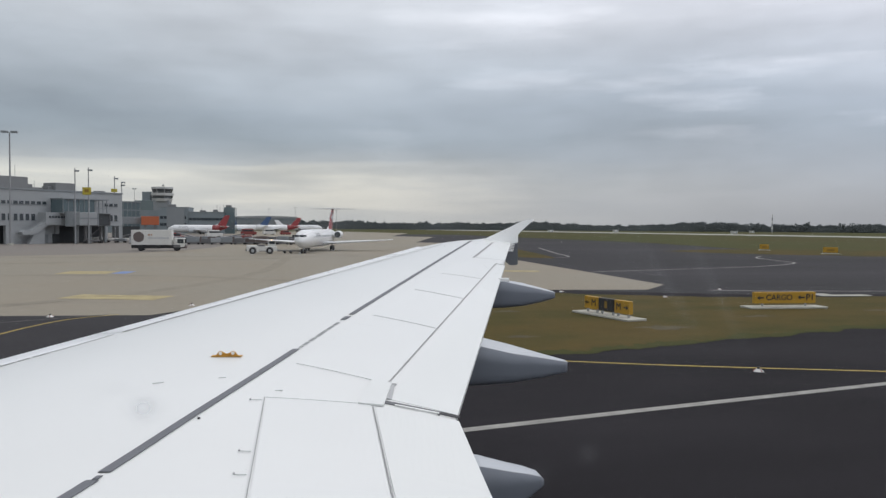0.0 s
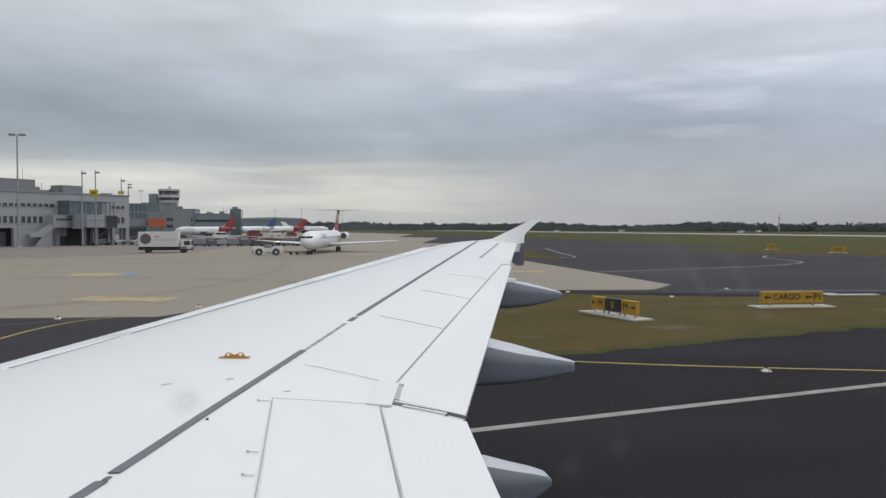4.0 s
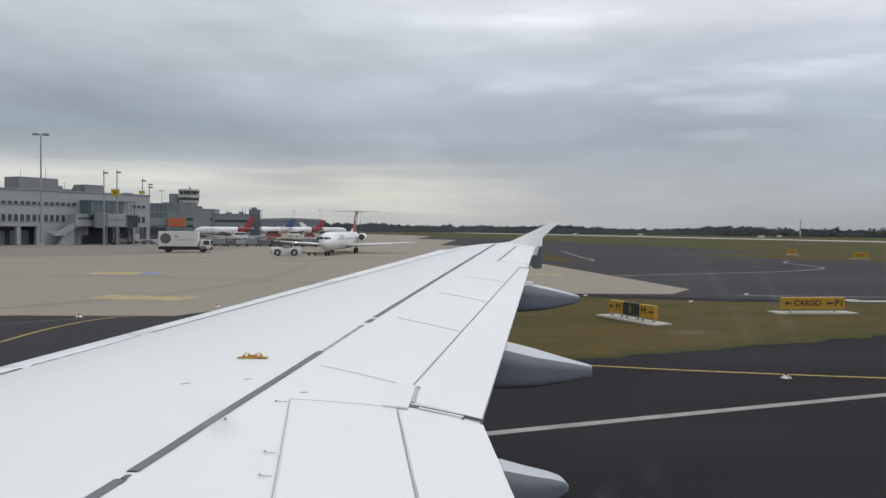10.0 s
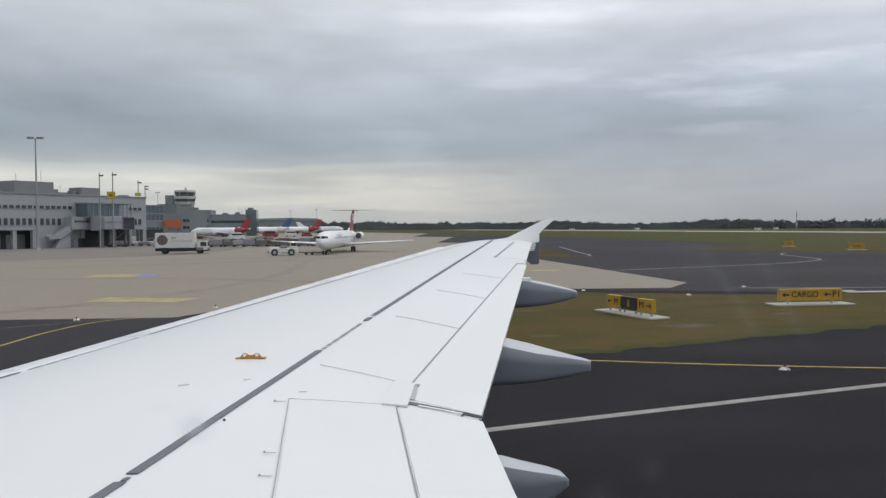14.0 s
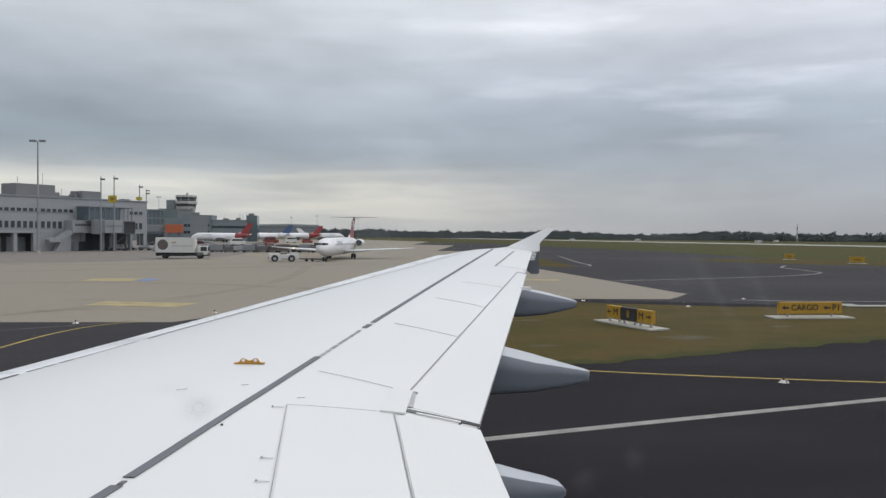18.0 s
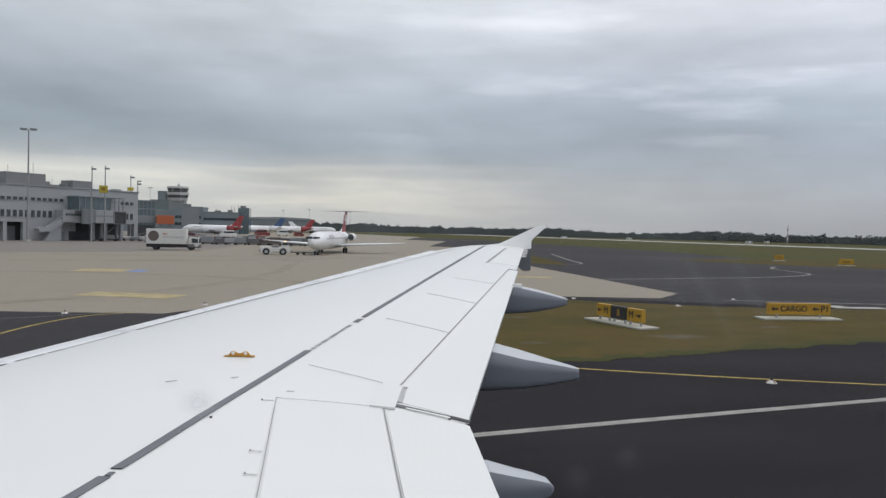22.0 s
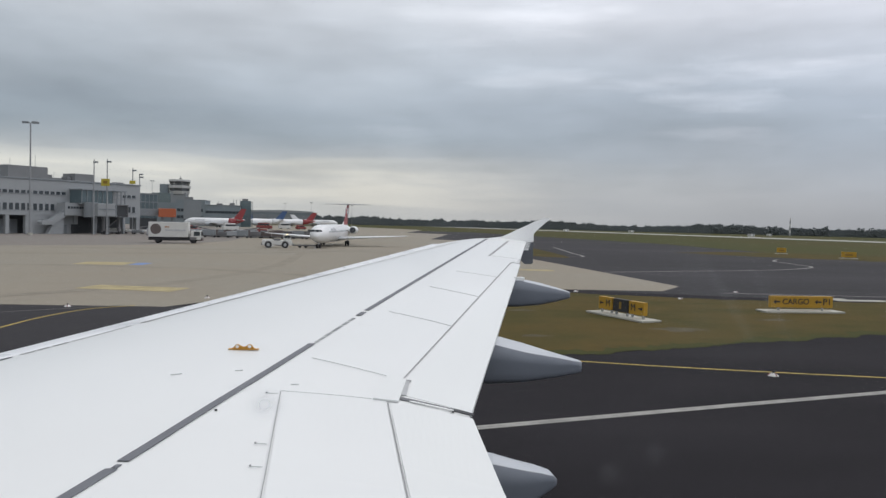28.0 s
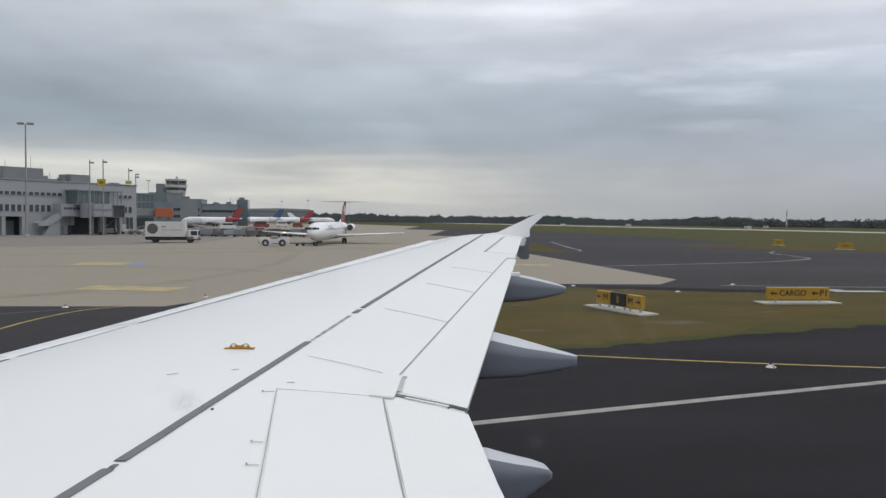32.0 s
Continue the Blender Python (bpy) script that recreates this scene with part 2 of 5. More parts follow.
JOINT = material("joint_sealant", (0.262, 0.236, 0.192), 0.9, 0, 0.15, 1)
GRASS = material("dry_grass", (0.108, 0.08, 0.028), 0.95, 0, 0.26, 0.17, 9, bump=0.02, tint=(0.057, 0.052, 0.018), gloss=0.05, stretch=(0.7, 1.2, 1.0))
VERGE = material("green_verge", (0.058, 0.06, 0.022), 0.95, 0, 0.12, 0.45, 10, bump=0.02, gloss=0.05)
MEADOW = material("far_grass", (0.085, 0.076, 0.031), 0.95, 0, 0.2, 0.012, 30, tint=(0.058, 0.064, 0.024), gloss=0.05)
RUNWAY = material("runway_concrete", (0.37, 0.36, 0.335), 0.85, 0, 0.08, 0.02)
LINE_WHITE = material("white_line_paint", (0.31, 0.305, 0.285), 0.85, 0, 0.3, 1.1, gloss=0.1)
LINE_WORN = material("worn_line_paint", (0.13, 0.127, 0.12), 0.9, 0, 0.35, 0.9, gloss=0.1)
LINE_YELLOW = material("yellow_line_paint", (0.44, 0.325, 0.075), 0.8, 0, 0.2, 0.9)
PATCH_YELLOW = material("faded_yellow_paint", (0.36, 0.3, 0.155), 0.85, 0, 0.34, 0.9)
LINE_BLUE = material("blue_line_paint", (0.16, 0.24, 0.45), 0.8, 0, 0.2, 0.9)
# leaf colour paled and blued to hold the distance haze
HAZED_LEAF = material("hazed_leaves", (0.15, 0.168, 0.168), 1.0, 0, 0.14, 0.03, 10, tint=(0.118, 0.134, 0.138), gloss=0.0)
SIGN_YELLOW = material("sign_yellow", (0.43, 0.245, 0.014), 0.55, 0, 0.08, 2)
SIGN_DIM = material("sign_faded_yellow", (0.26, 0.16, 0.02), 0.6, 0, 0.1, 2)
SIGN_BLACK = material("sign_black", (0.02, 0.02, 0.022), 0.6, 0, 0.1, 2)
SLAB_PALE = material("pale_concrete_slab", (0.44, 0.43, 0.38), 0.9, 0, 0.12, 1.5)
PANEL_WHITE = material("facade_white_panel", (0.318, 0.336, 0.348), 0.6, 0, 0.05, 0.15)
TOWER_WHITE = material("tower_white_panel", (0.42, 0.43, 0.43), 0.6, 0, 0.05, 0.2)
STAND_YELLOW = material("stand_sign_yellow", (0.45, 0.37, 0.04), 0.6, 0, 0.08, 0.6)
PANEL_GREY = material("facade_grey_panel", (0.22, 0.24, 0.255), 0.6, 0, 0.06, 0.15)
CONCOURSE_GREY = material("concourse_grey", (0.19, 0.225, 0.245), 0.6, 0, 0.06, 0.1)
# near-black that paints shade into recesses and openings; a door shares it
RECESS_SHADE = material("recess_shade", (0.05, 0.055, 0.06), 0.8, 0, 0.15, 0.3)
GLASS_DARK = glass_material("dark_glazing", (0.035, 0.045, 0.055))
GLASS_TEAL = glass_material("teal_glazing", (0.085, 0.125, 0.14))
ROOF_GREY = material("roof_plant_grey", (0.20, 0.205, 0.21), 0.7, 0, 0.1, 0.3)
MAST_GREY = material("galvanised_mast", (0.30, 0.31, 0.32), 0.5, 0.3, 0.08, 0.5)
ORANGE = material("orange_cladding", (0.44, 0.115, 0.045), 0.6, 0, 0.06, 0.4)
PLANE_WHITE = material("aircraft_white", (0.78, 0.79, 0.80), 0.3, 0, 0.02, 0.3)
PLANE_RED = material("aircraft_red", (0.31, 0.05, 0.054), 0.35, 0, 0.04, 0.5)
PLANE_BLUE = material("aircraft_blue", (0.05, 0.10, 0.22), 0.35, 0, 0.04, 0.5)
PLANE_GREY = material("aircraft_grey", (0.36, 0.38, 0.40), 0.4, 0, 0.04, 0.5)
VEHICLE_WHITE = material("vehicle_white", (0.62, 0.62, 0.60), 0.45, 0, 0.06, 0.8)
VEHICLE_GREY = material("vehicle_grey", (0.14, 0.14, 0.145), 0.6, 0, 0.12, 0.8)
VEHICLE_BROWN = material("cart_brown", (0.13, 0.105, 0.10), 0.7, 0, 0.15, 0.8)
CART_TAN = material("faded_tan_paint", (0.42, 0.25, 0.16), 0.6, 0, 0.1, 0.8)
RED_PAINT = material("red_paint", (0.22, 0.045, 0.04), 0.5, 0, 0.08, 1)
LETTER_GREY = material("letter_grey", (0.30, 0.31, 0.33), 0.5, 0, 0.05, 1)
LETTER_PALE = material("letter_pale_grey", (0.46, 0.47, 0.49), 0.5, 0, 0.05, 1)
BEACON = lamp_material("beacon_amber", (1.0, 0.65, 0.25), 3.0)


# ---- building helpers ----
def thing(name, label, category, group="", kind="", at=None):
    e = new(name)
    e.empty_display_size = 0.3
    if at is not None:
        e.matrix_world = at
    return tagged(e, label, category, group, kind)


def part(name, bm, mat, parent=None, label="", smooth=False):
    me = bpy.data.meshes.new(name)
    bmesh.ops.recalc_face_normals(bm, faces=bm.faces)
    bm.to_mesh(me)
    bm.free()
    me.materials.append(mat)
    if smooth:
        for p in me.polygons:
            p.use_smooth = True
    ob = new(name, me)
    if parent is not None:
        ob.parent = parent
    if label:
        tagged(ob, label)
    return ob


def box(cx, cy, cz, sx, sy, sz, bevel=0.0, turn=0.0, bm=None):
    """A box with its middle at cx, cy and its foot at cz."""
    bm = bm or bmesh.new()
    made = bmesh.ops.create_cube(bm, size=1, matrix=pose(cx, cy, cz + sz / 2, 0, 0, turn) @ Matrix.Diagonal((sx, sy, sz, 1)))
    if bevel:
        edges = list({e for v in made["verts"] for e in v.link_edges})
        bmesh.ops.bevel(bm, geom=edges, offset=bevel, segments=2, affect="EDGES", profile=0.6)
    return bm


def rod(a, b, r, r2=None, n=10, bm=None):
    bm = bm or bmesh.new()
    a, b = Vector(a), Vector(b)
    q = (b - a).to_track_quat("Z", "Y").to_matrix().to_4x4()
    bmesh.ops.create_cone(bm, cap_ends=True, segments=n, radius1=r, radius2=r if r2 is None else r2, depth=(b - a).length, matrix=Matrix.Translation((a + b) / 2) @ q)
    return bm


def prism(outline, thick, m):
    """A flat outline in x and z, given thickness along y, put at m."""
    bm = bmesh.new()
    rings = [[bm.verts.new(m @ Vector((x, y, z))) for x, z in outline] for y in (-thick / 2, thick / 2)]
    n = len(outline)
    bm.faces.new(rings[0])
    bm.faces.new(rings[1][::-1])
    for i in range(n):
        bm.faces.new((rings[0][i], rings[0][(i + 1) % n], rings[1][(i + 1) % n], rings[1][i]))
    return bm


def loft(rings, caps=True):
    bm = bmesh.new()
    vs = [[bm.verts.new(p) for p in ring] for ring in rings]
    n = len(rings[0])
    for a, b in zip(vs, vs[1:]):
        for i in range(n):
            bm.faces.new((a[i], a[(i + 1) % n], b[(i + 1) % n], b[i]))
    if caps:
        bm.faces.new(vs[0])
        bm.faces.new(vs[-1][::-1])
    return bm


def wheel(r, w, m):
    rings = []
    for y, k in ((-w / 2, 0.72), (-w / 2, 0.9), (-w * 0.3, 1.0), (w * 0.3, 1.0), (w / 2, 0.9), (w / 2, 0.72)):
        rings.append([m @ Vector((math.cos(a) * r * k, y, math.sin(a) * r * k)) for a in np.linspace(0, 2 * math.pi, 17)[:-1]])
    return loft(rings)


def sheet(name, outline, z, mat, label, kind="structure", step=0, category="ground"):
    bm = bmesh.new()
    bm.faces.new([bm.verts.new((x, y, z)) for x, y in outline])
    bmesh.ops.triangulate(bm, faces=bm.faces)
    ob = part(name, bm, mat)
    return tagged(ob, label, category, kind=kind)


def ribbon(points, width, z, taper=None):
    """A painted line on the ground along points."""
    bm = bmesh.new()
    pts = [Vector((*p, 0)) for p in points]
    left, right = [], []
    for i, p in enumerate(pts):
        d = (pts[min(i + 1, len(pts) - 1)] - pts[max(i - 1, 0)]).normalized()
        n = Vector((-d.y, d.x, 0)) * width / 2
        left.append(bm.verts.new((p.x + n.x, p.y + n.y, z)))
        right.append(bm.verts.new((p.x - n.x, p.y - n.y, z)))
    for i in range(len(pts) - 1):
        bm.faces.new((left[i], left[i + 1], right[i + 1], right[i]))
    return bm


def bend(points, n=10):
    """A smooth line through points."""
    res = []
    p = [np.array(q, float) for q in points]
    p = [2 * p[0] - p[1]] + p + [2 * p[-1] - p[-2]]
    for a, b, c, d in zip(p, p[1:], p[2:], p[3:]):
        for t in np.linspace(0, 1, n, endpoint=False):
            res.append(tuple(0.5 * (2 * b + (c - a) * t + (2 * a - 5 * b + 4 * c - d) * t * t + (3 * b - 3 * c + d - a) * t ** 3)))
    res.append(tuple(p[-2]))
    return res


def lettering(text, size, mat, parent, m, depth=0.01):
    cu = bpy.data.curves.new("lettering", "FONT")
    cu.body, cu.size, cu.extrude, cu.align_x, cu.align_y, cu.offset = text, size, depth, "CENTER", "CENTER", 0.0 if text == "M" else size * 0.012
    tmp = bpy.data.objects.new("lettering_tmp", cu)
    me = bpy.data.meshes.new_from_object(tmp)
    bpy.data.objects.remove(tmp)
    bpy.data.curves.remove(cu)
    me.materials.clear()
    me.materials.append(mat)
    ob = new("lettering", me)
    ob.parent = parent
    ob.matrix_local = m
    return ob


# ---- ground ----
bm = bmesh.new()
bmesh.ops.create_circle(bm, cap_ends=True, radius=4300, segments=96)
tagged(part("ground", bm, MEADOW), "wide flat airfield meadow of green and dry grass", "ground", kind="structure")
sheet("taxiway", [(-400, -120), (400, -120), (400, 60), (250, 90), (93, 122), (103, 224), (92, 304), (80, 420), (-30, 430), (-400, 380)], 0.014, ASPHALT, "dark asphalt taxiway with worn patches", category="taxiway")
# paler sheet over the far asphalt in place of its grazing sky sheen
sheet("old_taxiway", [(20, 58), (32, 53.5), (70, 51), (130, 46), (250, 40), (398, 36), (398, 59), (250, 89), (92.5, 121), (102, 224), (91, 304), (79, 418), (22, 424)], 0.02, ASPHALT_FAR, "crossing taxiway asphalt, greyed for its grazing sheen", category="taxiway")
sheet("old_taxiway", [(-400, 24), (-30, 26), (-9, 30), (-6.5, 38), (-5.5, 46), (-10, 46.1), (-400, 46.3)], 0.02, ASPHALT_FAR, "greyer asphalt beside the apron", category="taxiway")
sheet("apron", [(-420, 46.2), (-18, 46.2), (-9.5, 45.6), (-6, 51), (3, 58), (18, 59.3), (25.5, 58.7), (29.2, 63.5), (29, 112), (27, 150), (44, 212), (30, 225), (52, 330), (36, 350), (60, 480), (20, 600), (-420, 600)], 0.024, CONCRETE, "beige concrete apron in front of the terminal", category="apron")
ISLAND = [(-4, 29.4), (4, 29.6), (12, 31.4), (18.9, 33.4), (27.6, 36.0), (45, 39.0), (62, 41.5), (66, 46), (60, 50), (44, 51), (32, 51.5), (24, 53.5), (15, 57.0), (2, 57.5), (-5, 50), (-7, 38)]
r = random.Random(3)
EDGE = [(x, y + r.uniform(-0.1, 0.1) + 0.7 * noise.noise((x * 0.5, y * 0.5, 2.0))) for x, y in bend(ISLAND + ISLAND[:1], 40)[:-1]]
sheet("grass_island", EDGE, 0.0225, GRASS, "dry olive grass island between taxiways", category="grass")
near = [(x, y + 0.25) for x, y in bend(ISLAND[:7], 34)]
bm = bmesh.new()
low = [bm.verts.new((x, y - 0.3 + r.uniform(-0.36, -0.1) + 0.7 * noise.noise((x * 0.5, y * 0.5, 2.0)), 0.024)) for x, y in near]
top = [bm.verts.new((v.co.x, v.co.y + 0.25 + max(0.0, 0.55 + r.uniform(-0.3, 0.3) + 1.0 * noise.noise((v.co.x * 0.4, v.co.y * 0.4, 7.0))), 0.024)) for v in low]
for k in range(len(near) - 1):
    bm.faces.new((low[k], low[k + 1], top[k + 1], top[k]))
tagged(part("green_verge", bm, VERGE), "greener ragged grass verge along the asphalt", "grass", kind="structure")
RUN_A, RUN_B = Vector((20, 1270)), Vector((460, -145))
d = (RUN_B - RUN_A).normalized()
nrm = Vector((-d.y, d.x))
sheet("runway", [tuple(RUN_A - nrm * 20), tuple(RUN_B - nrm * 20), tuple(RUN_B + nrm * 30), tuple(RUN_A + nrm * 30)], 0.05, RUNWAY, "pale concrete runway across the far meadow", category="runway")


def line_mark(name, pts, width, mat, label, z=0.026, smooth=True):
    ob = part(name, ribbon(bend(pts) if smooth else pts, width, z), mat)
    return tagged(ob, label, "marking", kind="structure")


for off_, w_, mat_, z_ in ((0.0, 0.37, LINE_WORN, 0.018), (0.09, 0.16, LINE_WHITE, 0.022), (-0.085, 0.165, LINE_WHITE, 0.022)):
    line_mark("edge_line", [(x, y + off_) for x, y in ((-8, 17.2), (3, 20.0), (16, 23.1), (40, 28.6), (80, 36))], w_, mat_, "worn white taxiway edge line in two streaks", z_)
line_mark("lead_line", [(-15.4, 30.9), (-14.8, 36.2), (-14.3, 40.5), (-13.2, 44.1), (-11.2, 46.1)], 0.15, LINE_YELLOW, "thin yellow taxiway lead line running onto the apron", 0.03)
line_mark("shoulder_line", [(-20.5, 40.2), (-16.7, 42.8), (-14.1, 44.5), (-11.8, 46.2)], 0.16, LINE_WORN, "thin worn white line along the apron edge", 0.0305)
line_mark("centre_line", [(1.5, 31.7), (4.8, 30.2), (8.5, 28.7), (11.3, 27.6), (14.9, 26.4), (17.9, 25.5), (21.8, 24.3)], 0.16, LINE_YELLOW, "thin yellow taxiway centre line on the asphalt", 0.03)
line_mark("far_line", [(29.4, 81.7), (42, 86), (56, 91.5), (66, 99), (68.7, 106.5), (71, 116), (76, 123)], 0.35, LINE_WHITE, "thin white curved taxiway line")
line_mark("far_line", [(50.8, 171), (44, 138), (40.5, 121), (34, 121.5)], 0.4, LINE_WHITE, "thin white bent taxiway line")
line_mark("far_line", [(30, 57.6), (38, 56.2), (60, 53)], 0.25, LINE_WHITE, "thin white straight taxiway line")
line_mark("stand_line", [(-10.4, 133), (-9.8, 168)], 0.5, LINE_WHITE, "white stand line on the apron", 0.036, smooth=False)
line_mark("stand_line", [(-2.5, 133), (-1.4, 197)], 0.5, LINE_WHITE, "white stand line on the apron", 0.036, smooth=False)
line_mark("yellow_patch", [(-25.5, 84.5), (-20.6, 84.2)], 4.5, PATCH_YELLOW, "faded yellow painted stand number field", 0.036, smooth=False)
line_mark("blue_patch", [(-20.2, 84.2), (-18.8, 84.1)], 3.5, LINE_BLUE, "faded blue painted stand field", 0.036, smooth=False)
line_mark("yellow_patch", [(-17, 57.5), (-10.5, 55.6)], 3.0, PATCH_YELLOW, "faded yellow painted field on the apron", 0.036, smooth=False)
line_mark("yellow_patch", [(17, 85), (24, 83)], 2.6, PATCH_YELLOW, "faded yellow painted field on the apron edge", 0.036, smooth=False)
line_mark("slab_patch", [(33.5, 54), (37.5, 53.3)], 1.4, SLAB_PALE, "pale concrete slab let into the asphalt", smooth=False)
line_mark("slab_patch", [(36, 52.6), (40, 52.3)], 1.1, SLAB_PALE, "pale concrete slab let into the asphalt", smooth=False)

PATCH_GREY = material("asphalt_patch_grey", (0.037, 0.0355, 0.0385), 0.92, 0, 0.16, 0.06, 40, gloss=0.12)
for k_, pts in enumerate(([(27, 63), (60, 57), (62, 60), (29, 67)], [(34, 96), (74, 86), (77, 92), (38, 104)], [(84, 62), (150, 50), (152, 56), (88, 70)])):
    sheet("asphalt_patch", pts, 0.0225 + 0.0006 * k_, PATCH_GREY, "long paler repair strip in the greyer asphalt", category="taxiway")
TYRE_MARK = material("tyre_marked_concrete", (0.256, 0.231, 0.188), 0.9, 0, 0.16, 0.25, gloss=0.1)
for (pts, w), z_ in zip((([(-48, 72), (-30, 80), (-14, 78), (2, 68)], 1.8), ([(-60, 96), (-34, 104), (-8, 116), (6, 132)], 2.6), ([(-22, 48), (-12, 62), (-6, 84), (-4, 120)], 1.4), ([(-80, 128), (-40, 122), (0, 126), (20, 118)], 2.4)), (0.033, 0.0335, 0.034, 0.0345)):
    line_mark("tyre_mark", pts, w, TYRE_MARK, "faint dark tyre marks on the concrete", z_)

sheet("grass_strip", bend([(30, 178), (31, 128), (35, 117), (38, 122), (43, 165), (40, 184), (30, 178)], 5)[:-1], 0.029, GRASS, "narrow dry grass strip beside the apron", category="grass")
sheet("grass_strip", bend([(70, 150), (88, 128), (140, 118), (250, 98), (300, 110), (150, 140), (96, 160), (70, 150)], 5)[:-1], 0.025, GRASS, "dry grass strip along the far taxiway", category="grass")

STAND_GREY = material("stand_concrete", (0.235, 0.212, 0.19), 0.9, 0, 0.16, 0.04, 30, bump=0.006, gloss=0.12, tint=(0.2, 0.186, 0.172))
sheet("stand_apron", bend([(-420, 150), (-110, 118), (-60, 122), (-34, 136), (-22, 165), (-22, 210), (-30, 290), (-60, 400), (-420, 420), (-420, 150)], 6)[:-1], 0.028, STAND_GREY, "greyer oil-stained concrete of the parking stands", category="apron")

# sealed joints of the apron slabs
bm = bmesh.new()
for i in range(40):
    x = -250 + i * 7.5
    if x < 24:
        y0 = 47 if x < -9 else 60
        bm.faces.new([bm.verts.new(p) for p in ((x, y0, 0.031), (x + 0.06, y0, 0.031), (x + 0.06, 320, 0.031), (x, 320, 0.031))])
for i in range(30):
    y = 53 + i * 7.5
    x1 = -8 if y < 60 else 24
    bm.faces.new([bm.verts.new(p) for p in ((-250, y, 0.0315), (x1, y, 0.0315), (x1, y + 0.07, 0.0315), (-250, y + 0.07, 0.0315))])
tagged(part("joint_sealant", bm, JOINT), "dark sealed joints between apron slabs", "joints", kind="structure")


# ---- bare soil ----
SOIL = material("bare_soil", (0.1, 0.087, 0.058), 0.95, 0, 0.35, 0.8, gloss=0.05)
r = random.Random(9)
for x, y, w, h in ((16.5, 37.2, 1.7, 0.9), (24, 41, 1.3, 0.5), (10.5, 45, 1.0, 0.5), (33, 43, 1.6, 0.5), (8.5, 35, 0.9, 0.4)):
    pts = [(x + w * math.cos(k * 0.45) * r.uniform(0.45, 1.15), y + h * math.sin(k * 0.45) * r.uniform(0.4, 1.2)) for k in range(14)]
    sheet("bare_patch", bend(pts + pts[:1], 4)[:-1], 0.026, SOIL, "bare pale soil patch in the grass", category="soil")

# ---- far woods ----
bm = bmesh.new()
bmesh.ops.create_icosphere(bm, subdivisions=1, radius=1)
ico_v = np.array([v.co[:] for v in bm.verts])
ico_f = np.array([[v.index for v in f.verts] for f in bm.faces])
bm.free()


def crown(a, seed):
    return max(0.55, 0.82 + 0.34 * noise.noise((a * 9, seed, 0)) + 0.3 * noise.noise((a * 45, seed, 4)) + 0.22 * noise.noise((a * 130, seed, 9)))


def woods(name, a0, a1, dist, height, count, label, seed, belt=True):
    # a leafy bank with small clumps breaking its face and its upper edge
    r = np.random.RandomState(seed)
    vs, fs, base = [], [], 0
    if belt:
        n = int((a1 - a0) / 0.05)
        rows_ = [[], [], []]
        for i in range(n + 1):
            a = radians(a0 + (a1 - a0) * i / n)
            h = height * crown(a, seed) * (0.86 + 0.12 * r.rand())
            for row, (back, up_) in zip(rows_, ((0, -0.2), (1.2 + 0.5 * r.rand(), 0.6), (2.6 + 0.8 * r.rand(), 1.0))):
                row.append(((dist + back) * math.sin(a), (dist + back) * math.cos(a), h * up_))
        vs.append(np.array(rows_[0] + rows_[1] + rows_[2]))
        fs += [np.array([[k + j, k + j + 1, k + j + n + 2], [k + j, k + j + n + 2, k + j + n + 1]]) for k in (0, n + 1) for j in range(n)]
        base = 3 * (n + 1)
    for _ in range(count):
        a = radians(r.uniform(a0, a1))
        h = height * crown(a, seed) * r.uniform(0.9, 1.06)
        k = 1 if belt else 30
        wide_ = h * r.uniform(0.3, 0.55)
        for _ in range(k):
            z = h * (r.uniform(0.1, 1.0) if belt else r.uniform(0.05, 0.95))
            s_ = h * (r.uniform(0.022, 0.06) if belt else r.uniform(0.04, 0.09))
            off_ = 0.0 if belt else r.uniform(-1, 1) * wide_ * (1.1 - 0.6 * (z / h) ** 2)
            dd = dist + (max(0, z / h) * 2.2 + r.uniform(-0.3, 0.6) if belt else r.uniform(-1, 1) * wide_)
            p = ico_v * (1 + r.uniform(-0.28, 0.28, (len(ico_v), 1))) * (s_ * 1.2, s_ * 1.2, s_ * 1.5) + (dd * math.sin(a) + off_ * math.cos(a), dd * math.cos(a) - off_ * math.sin(a), z)
            vs.append(p)
            fs.append(ico_f + base)
            base += len(ico_v)
    m = bpy.data.meshes.new(name)
    m.from_pydata(np.concatenate(vs).tolist(), [], np.concatenate(fs).tolist())
    m.materials.append(HAZED_LEAF)
    m.polygons.foreach_set("use_smooth", [True] * len(m.polygons))
    return tagged(new(name, m), label, "woods", kind="stuff")


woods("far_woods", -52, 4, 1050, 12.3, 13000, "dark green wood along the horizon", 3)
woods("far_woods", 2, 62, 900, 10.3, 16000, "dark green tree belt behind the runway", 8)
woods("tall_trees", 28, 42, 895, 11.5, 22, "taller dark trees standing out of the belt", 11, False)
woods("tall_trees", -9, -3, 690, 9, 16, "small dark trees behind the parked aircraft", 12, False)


# ---- the airliner on whose wing the camera looks out ----
def x_lead(y):
    return -3.40 + 0.559 * (y - 7.71) + (0.25 * (y - 15.9) ** 2 if y > 15.9 else 0)


def x_trail(y):
    return -0.02 if y < 6.4 else 0.299 * (y - 6.4) - 0.02


def z_lead(y):
    return EYE - 1.11 + 0.086 * (y - 7.47)


def z_trail(y):
    if y > 6.4:
        return EYE - 1.18 + 0.0805 * (y - 6.4)
    return EYE - 1.18 - 0.19 * (6.4 - y) if y > 5.4 else EYE - 1.37 - 0.07 * (5.4 - y)


